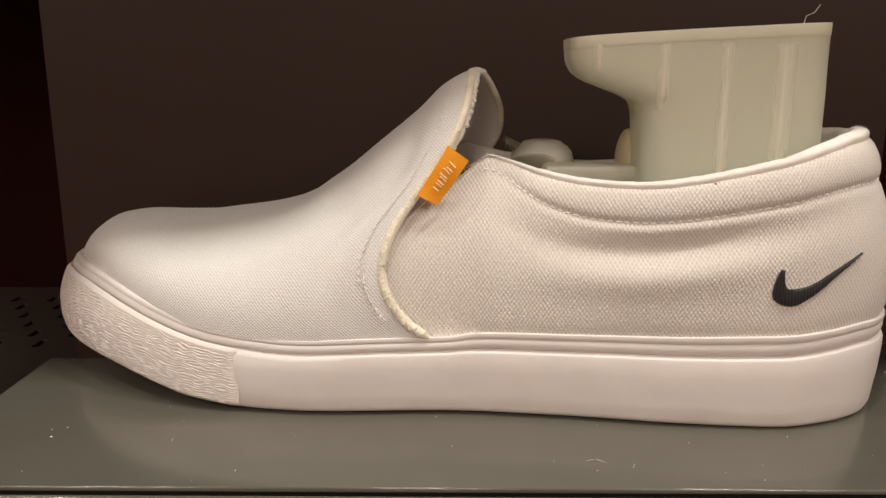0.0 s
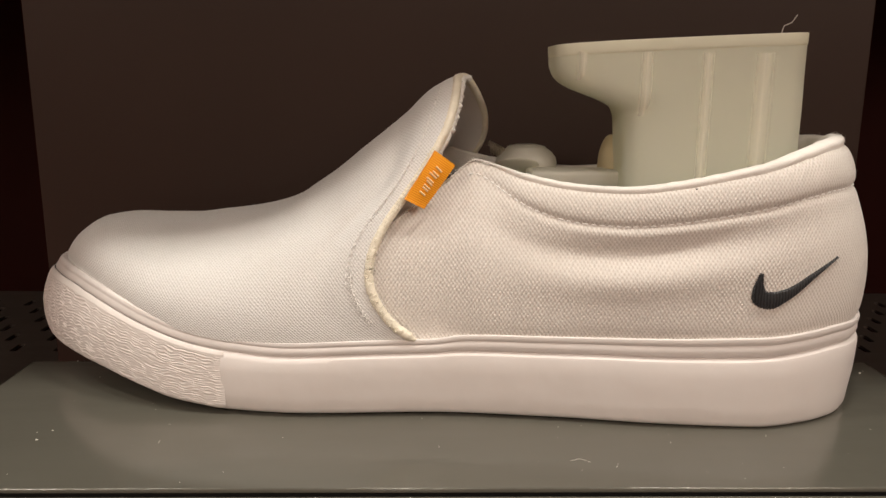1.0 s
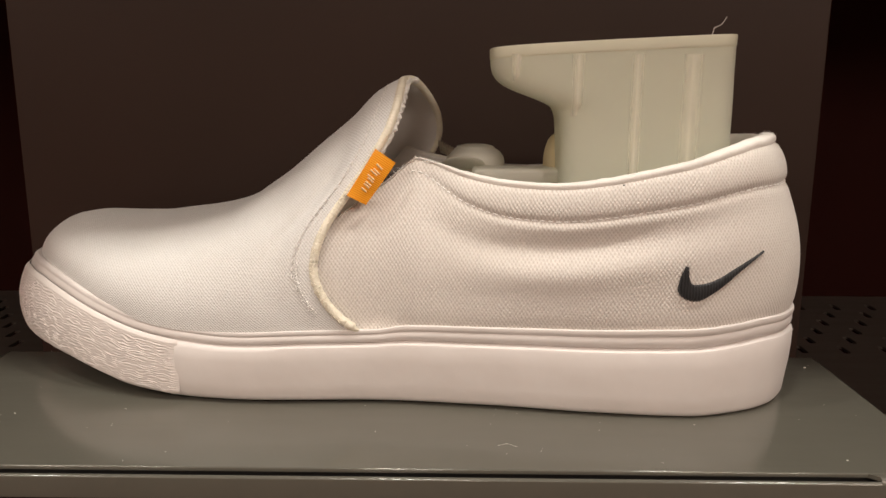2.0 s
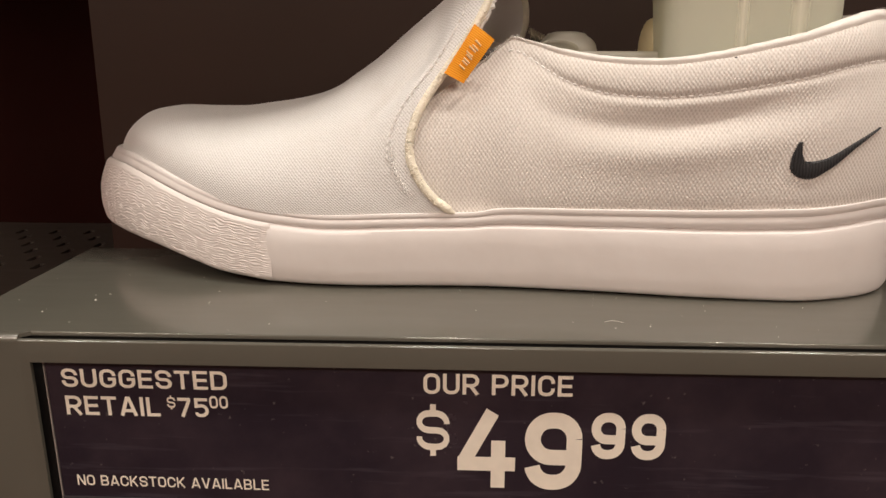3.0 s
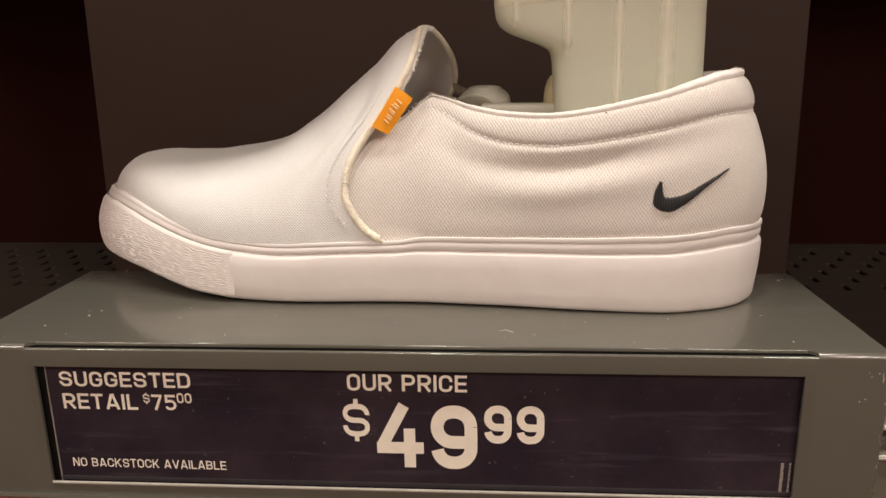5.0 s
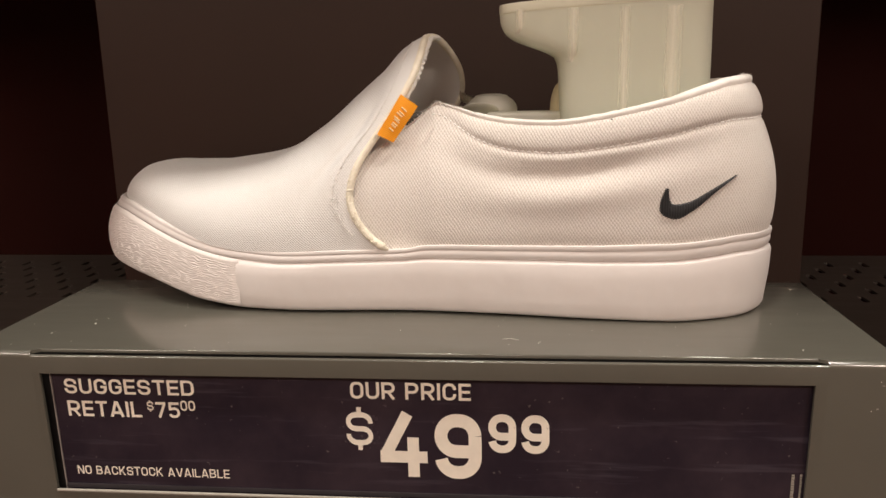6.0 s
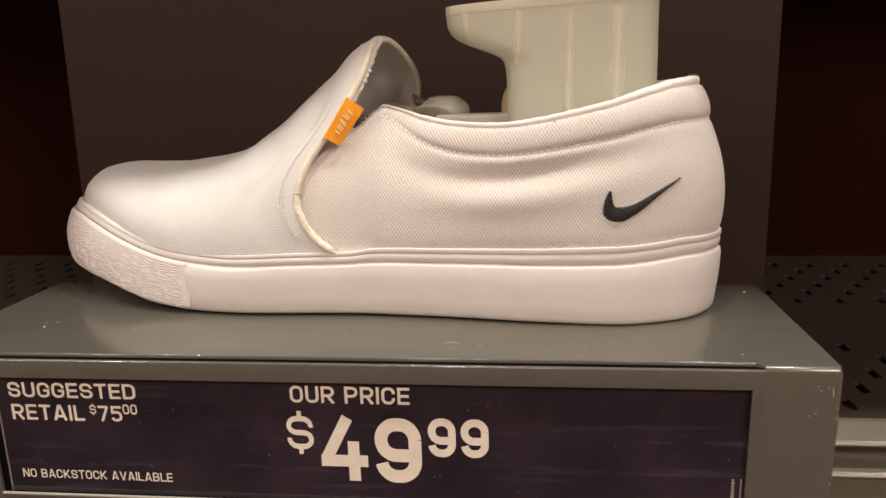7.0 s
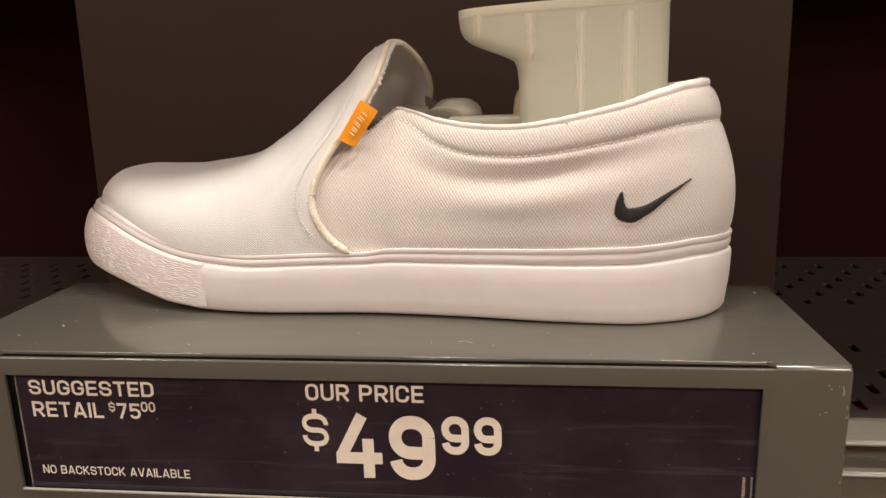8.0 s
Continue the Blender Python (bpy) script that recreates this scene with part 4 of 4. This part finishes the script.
def quarter_point(a, v, out=0.0):
    """A place on the quarter: v from 0 at the sole to 1 at the collar seam, then over the padded edge to the inside."""
    x0, _ = plan(a)
    zt = fox_top(x0) - 0.0015
    zc = collar_z(x0) - 0.0031 + (0.0 if a < 180 else -0.001)
    w = min(v, 1.0)
    z = zt + (zc - zt) * w
    high = (z - zt) / (max(zc, 0.0880) - zt)
    inset = 0.0004 + lean(x0) * high**2.4
    inset += 0.75 * strip_rise(x0) * math.exp(-(((z - zt) / 0.0050) ** 2))
    heel = max(0.0, (x0 - 0.10) / 0.054)
    inset -= 0.0016 * math.sin(math.pi * min(1, w * 1.25)) * (0.4 + heel) * (1 if x0 > 0.02 else 0.3)
    under = max(0.0, min(1.0, (-x0 + 0.006) / 0.012))
    inset += 0.0034 * under
    # the padded collar stands out above its seam, with a hollow fold below
    seam = 1 - seam_depth(x0) / (zc - zt)
    g = pad(x0)
    if g > 0:
        if w > seam:
            q = (w - seam) / (1 - seam)
            inset -= g * math.sin(math.pi * q) ** 0.75
        d = (w - seam) / 0.022
        inset += 0.0006 * math.exp(-d * d) * min(1, g / 0.0012)
        mid = math.exp(-((x0 - 0.062) / 0.040) ** 2)
        d = (w - seam + 0.045) / 0.035
        inset -= 0.0005 * mid * math.exp(-d * d)
        d = (w - seam + 0.19 - 0.9 * (x0 - 0.06)) / 0.09
        inset += 0.0031 * mid * math.exp(-d * d)
        d = (w - 0.45 - 0.9 * (x0 - 0.06)) / 0.12
        inset -= 0.0016 * mid * math.exp(-d * d)
    inset += 0.0006 * max(0.0, (w - 0.972) / 0.028) ** 2
    inset += 0.0007 * noise.noise(Vector((x0 * 34, 0.3 if a < 180 else 9.3, z * 30)))
    if v > 1.0:
        # over the top and down the inside
        q = v - 1.0
        r = (0.0022 + 0.0010 * min(1.0, max(0.0, (x0 - 0.05) / 0.08))) * (0.3 + 0.7 * min(1.0, max(0.0, (x0 - 0.004) / 0.02)))
        if q <= 0.5:
            t = math.pi * q / 0.5
            inset += r * (1 - math.cos(t)) - 0.0008 * math.sin(min(math.pi, 1.7 * t))
            z += 1.0 * r * math.sin(t) ** 0.8
            inset += 0.00022 * noise.noise(Vector((x0 * 420, t, 3.3)))
            z += 0.00025 * noise.noise(Vector((x0 * 300, t * 0.6, 7.1))) * math.sin(t)
        else:
            inset += 2 * r + 0.001 * (q - 0.5)
            z -= (q - 0.5) / 0.5 * 0.030
    x, y = plan(a, inset - out)
    return Vector((x, y, z))


Q0, Q1 = 80.5, 279.5
Q_ANGLES = [Q0 + (Q1 - Q0) * k / 240 for k in range(241)]
q_run = arc_lengths([(*plan(a), 0) for a in Q_ANGLES])


def quarter_uv(i, k):
    i = min(i, 240)
    return (q_run[i], quarter_point(Q_ANGLES[i], ROWS_UP[min(k, 70)]).z)


bm = bmesh.new()
grid(bm, quarter_point, Q_ANGLES, ROWS_UP, uv=quarter_uv)
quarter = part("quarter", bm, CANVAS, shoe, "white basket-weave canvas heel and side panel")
bm = bmesh.new()
grid(bm, quarter_point, Q_ANGLES, [1.0, 1.02] + [1.0 + 0.5 * k / 16 for k in range(1, 17)] + [1.6, 1.8, 2.0])
part("collar_lining", bm, TAPE, quarter, "soft white collar lining rolled over the edge")


def seam_v(a):
    x0, _ = plan(a)
    zt, zc = fox_top(x0) - 0.0015, collar_z(x0) - 0.0031
    return 1 - seam_depth(x0) / (zc - zt)


bm = bmesh.new()
stitches(bm, [quarter_point(a, seam_v(a), 0.0001) for a in np.linspace(94.8, 178, 160)], 0.0018, 0.0010, 0.00042)
part("stitching", bm, THREAD, quarter, "row of white stitches below the collar")
# frayed fluff on the heel edge
bm = bmesh.new()
rnd = random.Random(5)
for _ in range(46):
    a = rnd.uniform(164, 196)
    p = quarter_point(a, 1.0 + rnd.uniform(0.1, 0.35))
    d = Vector((rnd.uniform(-0.5, 1.0), rnd.uniform(-0.6, 0.6), rnd.uniform(0.4, 1.0))).normalized() * rnd.uniform(0.0004, 0.0011)
    tube(bm, [p, p + d * 0.5 + Vector((0.0002, 0, 0)), p + d], 0.00003, 4)
part("fray", bm, THREAD, quarter, "loose white fibres")
# the front raw corner of the collar
bm = bmesh.new()
for _ in range(150):
    t = rnd.uniform(0, 1) ** 1.5
    a = angle_of(0.0105 - 0.016 * t)
    p = quarter_point(a, 1.0, 0.0003) + Vector((0, 0, rnd.uniform(-0.0004, 0.0006)))
    d = Vector((rnd.uniform(-1, 0.4), rnd.uniform(-1, 0.2), rnd.uniform(0.1, 1))).normalized() * rnd.uniform(0.0005, 0.0013)
    tube(bm, [p, p + d], 0.00009, 4)
part("raw_edge", bm, BINDING, quarter, "raw frayed canvas corner")

# insole and elastic
bm = bmesh.new()
ring = []
for a in range(0, 360, 4):
    x, y = plan(a, 0.006)
    ring.append(bm.verts.new((x, y, 0.0285)))
bm.faces.new(ring)
part("insole", bm, LINING, shoe, smooth=False)
bm = bmesh.new()
def gore_point(s, t):
    z = 0.060 + 0.0210 * s
    x0, x1 = edge_near(z) - 0.002, 0.0085
    return (x0 + (x1 - x0) * t, 0.0675 + 0.0010 * s + 0.0080 * s * t + 0.0006 * math.sin(9 * t + 3 * s), z)


grid(bm, gore_point, [k / 16 for k in range(17)], [k / 16 for k in range(17)])
part("elastic_gore", bm, LINING, shoe, "pale elastic gore between vamp and collar")

# ---- the tab ----
tab_c = [Vector((-0.0070, 0.0615, 0.0946)), Vector((-0.0001, 0.0635, 0.0895)), Vector((-0.0107, 0.0607, 0.0746)), Vector((-0.0172, 0.0593, 0.0781))]
bm = bmesh.new()
nrm = (tab_c[1] - tab_c[0]).cross(tab_c[3] - tab_c[0]).normalized()
if nrm.y > 0:
    nrm = -nrm


def tab_point(u, v, h):
    p = tab_c[0].lerp(tab_c[1], u).lerp(tab_c[3].lerp(tab_c[2], u), v)
    return p + nrm * (h + 0.0008 * math.sin(math.pi * u) * 0.5 + 0.0003 * math.sin(v * 5))


us, vs = [k / 10 for k in range(11)], [k / 18 for k in range(19)]
wid, hei = (tab_c[1] - tab_c[0]).length, (tab_c[3] - tab_c[0]).length
tab_uv = lambda i, k: (us[min(i, 10)] * wid, vs[min(k, 18)] * hei)
r1 = grid(bm, lambda u, v: tab_point(u, v, 0.0006), us, vs, uv=tab_uv)
r2 = grid(bm, lambda u, v: tab_point(u, v, -0.0006), us, vs, uv=tab_uv)
for rows in ([(r1[i][0], r1[i + 1][0], r2[i + 1][0], r2[i][0]) for i in range(10)], [(r1[i][18], r1[i + 1][18], r2[i + 1][18], r2[i][18]) for i in range(10)],
             [(r1[0][k], r1[0][k + 1], r2[0][k + 1], r2[0][k]) for k in range(18)], [(r1[10][k], r1[10][k + 1], r2[10][k + 1], r2[10][k]) for k in range(18)]):
    for q in rows:
        bm.faces.new(q)
tab = part("pull_tab", bm, TAB, shoe, "orange woven side tab")
bm = bmesh.new()
for v0, v1, u0, u1 in ((0.22, 0.32, 0.34, 0.66), (0.37, 0.47, 0.26, 0.62), (0.52, 0.60, 0.34, 0.66), (0.65, 0.74, 0.34, 0.64)):
    ring_pts = [tab_point(u, v, 0.0008) for u, v in ((u0, v0), (u1, v0 + 0.03), (u1, v1 + 0.03), (u0, v1))]
    tube(bm, [ring_pts[0], ring_pts[1]], 0.00036, 6)
    tube(bm, [ring_pts[3], ring_pts[2]], 0.00036, 6)
part("tab_bars", bm, TAB_MARK, tab, "pale stitched bars")


# ---- the stitched mark on the heel ----
def near_wall(x, z, out):
    """The place on the near side of the quarter over (x, z)."""
    a = angle_of(x)
    for _ in range(6):
        x0, _ = plan(a)
        zt, zc = fox_top(x0) - 0.0015, collar_z(x0) - 0.0022
        p = quarter_point(a, (z - zt) / (zc - zt), out)
        a += (x - p.x) / 0.0027 * max(0.3, 1.0) * 0.6
    return p


spine_x = smooth_curve([0.0000, 0.1200, 0.2500, 0.3600, 0.5000, 0.7500, 1.0000],
                       [0.1002, 0.0996, 0.1001, 0.1034, 0.1090, 0.1186, 0.1279])
spine_z = smooth_curve([0.0000, 0.1200, 0.2500, 0.3600, 0.5000, 0.7500, 1.0000],
                       [0.0561, 0.0518, 0.0480, 0.0465, 0.0483, 0.0544, 0.0604])
girth = smooth_curve([0, 0.06, 0.15, 0.28, 0.38, 0.5, 0.75, 1.0], [0.0005, 0.0012, 0.0021, 0.0032, 0.0033, 0.0024, 0.0011, 0.0002])
bm = bmesh.new()
ts = [k / 110 for k in range(111)]
rows = []
for i, t in enumerate(ts):
    dx, dz = spine_x(min(1, t + 0.01)) - spine_x(max(0, t - 0.01)), spine_z(min(1, t + 0.01)) - spine_z(max(0, t - 0.01))
    ln = math.hypot(dx, dz)
    nx, nz = -dz / ln, dx / ln
    jag = 0.00016 * (1 if i % 2 else -1) * (1 if t < 0.4 else 0.5)
    row = []
    for q in [-1, -0.8, -0.4, 0, 0.4, 0.8, 1]:
        g = 0.9 * girth(t) * q + (jag if abs(q) > 0.7 else 0) * (1 if q > 0 else -1)
        row.append(bm.verts.new(near_wall(spine_x(t) + 0.0004 + nx * g, spine_z(t) + 0.0012 + nz * g, 0.0001 if abs(q) == 1 else 0.0007 + 0.0004 * (1 - q * q))))
    rows.append(row)
for i in range(110):
    for k in range(6):
        bm.faces.new((rows[i][k], rows[i + 1][k], rows[i + 1][k + 1], rows[i][k + 1]))
part("embroidered_mark", bm, MARK, shoe, "black embroidered curved tick shape")
bm = bmesh.new()
bmesh.ops.create_icosphere(bm, subdivisions=2, radius=0.00034, matrix=Matrix.Translation(near_wall(0.0790, 0.0846, 0.0002)) @ Matrix.Diagonal((1.3, 0.6, 0.8, 1)))
part("lint_speck", bm, GREY_PLASTIC, shoe, "tiny dark speck")

# ---- the shoe tree ----
tree = thing("shoe_tree", (0.09, 0.0815, 0.040), "frosted translucent plastic shoe tree standing in the shoe", "shoe tree")
HX1 = 0.1219
left_edge = smooth_curve([0.0368, 0.0775, 0.0906, 0.0977, 0.1042, 0.1082, 0.1112, 0.1142, 0.1172, 0.1207, 0.1252, 0.1312],
                         [0.0606, 0.0603, 0.0600, 0.0597, 0.0592, 0.0579, 0.0530, 0.0459, 0.0398, 0.0361, 0.0345, 0.0343])


def tree_top(x):
    return 0.1298 + 0.0049 * ((x - 0.0343) / 0.0876) ** 0.8 if x > 0.0343 else 0.1298


def tree_side(u, inset):
    """How far the wall stands from the middle line at u along the piece, 0 to 1."""
    return (0.0165 - inset) * max(0.0, 1 - abs(2 * u - 1) ** 6) ** (1 / 5)


def tree_wall(inset, out=0.0):
    """Place on the hollow heel piece: q goes round it, h from its foot to its rim."""
    def f(q, h):
        t = 2 * math.pi * q
        cx, cy = -math.cos(t), math.sin(t)
        u = 0.5 + 0.5 * math.copysign(abs(cx) ** (1 / 3), cx)
        y = 0.0815 - (0.0165 + out - inset) * math.copysign(abs(cy) ** 0.4, cy)
        z = 0.040 + (0.1315 - 0.040) * h
        x0, x1 = left_edge(min(z, 0.1312)) + inset - out, HX1 - inset + out
        x = x0 + (x1 - x0) * u
        return (x, y, 0.040 + (tree_top(x) - 0.040) * h)
    return f


QS = [k / 120 for k in range(120)]
HS = [k / 64 for k in range(65)]
bm = bmesh.new()
o = grid(bm, tree_wall(0.0), QS, HS, wrap=True)
i_ = grid(bm, tree_wall(0.0020), QS, HS, wrap=True)
for k in range(120):
    bm.faces.new((o[k][64], o[(k + 1) % 120][64], i_[(k + 1) % 120][64], i_[k][64]))
heel_piece = part("heel_piece", bm, PLASTIC, tree, "frosted cream heel piece, hollow and open on top")
bm = bmesh.new()
RIM = [(-0.0001, 0.955), (0.00012, 0.960), (0.0002, 0.966), (0.0002, 0.996), (0.0001, 1.001), (-0.0008, 1.002), (-0.0021, 1.001), (-0.0024, 0.990)]
grid(bm, lambda q, k: tree_wall(0.0, RIM[k][0])(q, RIM[k][1]), QS, range(len(RIM)), wrap=True)
part("rim", bm, DENSE_PLASTIC, heel_piece, "thicker cream rim")
for rx in (0.0434, 0.0646, 0.0853, 0.1045):
    bm = bmesh.new()
    lo = 0.1183 if rx < 0.05 else 0.1063 if rx < 0.07 else 0.060

    def rib(h, k, rx=rx, lo=lo):
        z = lo + (0.1277 - lo) * h
        e = (k - 3) / 3
        xl = left_edge(z)
        y = 0.0815 - tree_side((rx - xl) / (HX1 - xl), 0.0) - 0.00030 * (1 - e**2) * min(1, h * 5) + 0.00005
        return (rx + (0.0026 if rx < 0.09 else 0.0042) * e, y, z)

    grid(bm, rib, [k / 20 for k in range(21)], range(7), uv=lambda i, k: ((k - 3) / 3, i / 20))
    part("rib", bm, RIB_PLASTIC, heel_piece, "thicker pale rib")
# cross webs inside
for rx in (0.0447, 0.0650, 0.0857, 0.1040):
    bm = bmesh.new()
    box(bm, (rx - 0.0009, 0.0672, 0.1202 if rx < 0.05 else 0.110 if rx < 0.07 else 0.050), (rx + 0.0009, 0.0955, 0.1268))
    part("web", bm, PLASTIC, heel_piece, smooth=False)
bm = bmesh.new()
bmesh.ops.create_uvsphere(bm, u_segments=24, v_segments=14, radius=1.0, matrix=Matrix.Translation((0.0610, 0.0970, 0.0853)) @ Matrix.Diagonal((0.0045, 0.0100, 0.0125, 1)))
part("heel_lobe", bm, YELLOW_PLASTIC, heel_piece, "yellowed rounded lobe")
bm = bmesh.new()
box(bm, (0.028, 0.079, 0.0795), (0.062, 0.095, 0.0855), 0.0015, 3)
part("bar", bm, CLEAR_PLASTIC, tree, "flat plastic bar")
bm = bmesh.new()
def knob(u, t):
    a = 2 * math.pi * u
    prof = [(0.0, 0.0974), (0.004, 0.0972), (0.0075, 0.0964), (0.0078, 0.0958), (0.0100, 0.0944), (0.0116, 0.0924), (0.0122, 0.0900), (0.0118, 0.0880), (0.0108, 0.0800)]
    r, z = prof[t]
    return (0.0295 + r * math.cos(a), 0.1060 + r * 0.95 * math.sin(a), z - 0.0042)
grid(bm, knob, [k / 32 for k in range(32)], range(9), wrap=True)
part("forepart_cap", bm, CLEAR_PLASTIC, tree, "rounded stepped plastic cap")
bm = bmesh.new()
bmesh.ops.create_uvsphere(bm, u_segments=28, v_segments=12, radius=1.0, matrix=Matrix.Translation((0.0245, 0.0950, 0.0856)) @ Matrix.Rotation(math.radians(-24), 4, "X") @ Matrix.Diagonal((0.0088, 0.0100, 0.0014, 1)))
part("lid_disc", bm, CLEAR_PLASTIC, tree, "thin frosted disc on the front cap")
bm = bmesh.new()
coil = [Vector((0.0148 + 0.0060 * t, 0.1055 + 0.0020 * math.cos(t * 36), 0.0922 - 0.003 * t + 0.0020 * math.sin(t * 36))) for t in [k / 120 for k in range(121)]]
tube(bm, coil, 0.0005, 6)
part("spring", bm, BRASS_WIRE, tree, "small dull metal spring")
# simple arch in place of the dark grey elastic behind the tab
bm = bmesh.new()
tube(bm, [Vector((-0.0012 + 0.0050 * math.cos(math.pi * k / 14), 0.0770, 0.0803 + 0.0045 * math.sin(math.pi * k / 14))) for k in range(15)], 0.0018, 12)
part("elastic_arch", bm, GREY_PLASTIC, tree, "grey arch that stands for the elastic behind the tab")
bm = bmesh.new()
tube(bm, [Vector((0.1133, 0.075, 0.1340)), Vector((0.1141, 0.075, 0.1372)), Vector((0.1163, 0.074, 0.1382)), Vector((0.1176, 0.073, 0.1408))], 0.00014, 5)
part("loose_fibre", bm, THREAD, tree, "white fibre on the rim")

# ---- what shows below and small things ----
red_box = thing("shoe_box", (-0.30, 0.20, -0.13), "bright red cardboard shoe box on the shelf below", "box")
bm = bmesh.new()
box(bm, (-0.46, 0.02, -0.24), (-0.166, 0.094, -0.092), 0.001)
part("box_body", bm, RED_CARD, red_box, smooth=False)
lower = thing("shelf", (0, 0.30, -0.24), "dark metal shelf below with boxes on it", "shelf")
bm = bmesh.new()
box(bm, (-0.80, -0.02, -0.265), (0.80, 0.455, -0.24), 0.001)
part("deck", bm, DECK_PAINT, lower, smooth=False)
red2 = thing("shoe_box", (0.30, 0.25, -0.12), "red cardboard shoe box seen through the shelf slots", "box")
bm = bmesh.new()
box(bm, (0.222, 0.140, -0.24), (0.31, 0.203, -0.094), 0.001)
part("box_body", bm, RED_CARD, red2, smooth=False)

dust = thing("dust", (0, 0.05, TOP), "pale dust specks on the stand", "dust", kind="stuff")
bm = bmesh.new()
rnd = random.Random(11)
spots = [(-0.138, 0.035, 0.00045), (0.168, 0.095, 0.0005), (-0.136, 0.042, 0.0003), (-0.150, 0.022, 0.0003), (0.146, 0.012, 0.0003)]
spots += [(rnd.uniform(SX0 + 0.004, SX1 - 0.004), rnd.uniform(0.006, 0.110), rnd.uniform(0.00008, 0.00020)) for _ in range(70)]
for x, y, r in spots:
    bmesh.ops.create_icosphere(bm, subdivisions=1, radius=r, matrix=Matrix.Translation((x, y, TOP + r * 0.3)) @ Matrix.Diagonal((1.2, 0.8, 0.5, 1)))
for x, y, s in ((0.036, 0.020, 1),):
    tube(bm, [(x, y, TOP + 0.0002), (x + 0.003, y + 0.001 * s, TOP + 0.0004), (x + 0.006, y - 0.001 * s, TOP + 0.0002)], 0.00005, 4)
for x, z in ((0.1725, -0.0062), (0.1690, -0.0060), (0.1668, -0.0172), (-0.1690, -0.0300)):
    bmesh.ops.create_icosphere(bm, subdivisions=1, radius=0.00016, matrix=Matrix.Translation((x, -0.00002 + LEAN * -z, z)) @ Matrix.Diagonal((0.9, 0.2, 1.6, 1)))
part("specks", bm, DUST, dust, smooth=False)
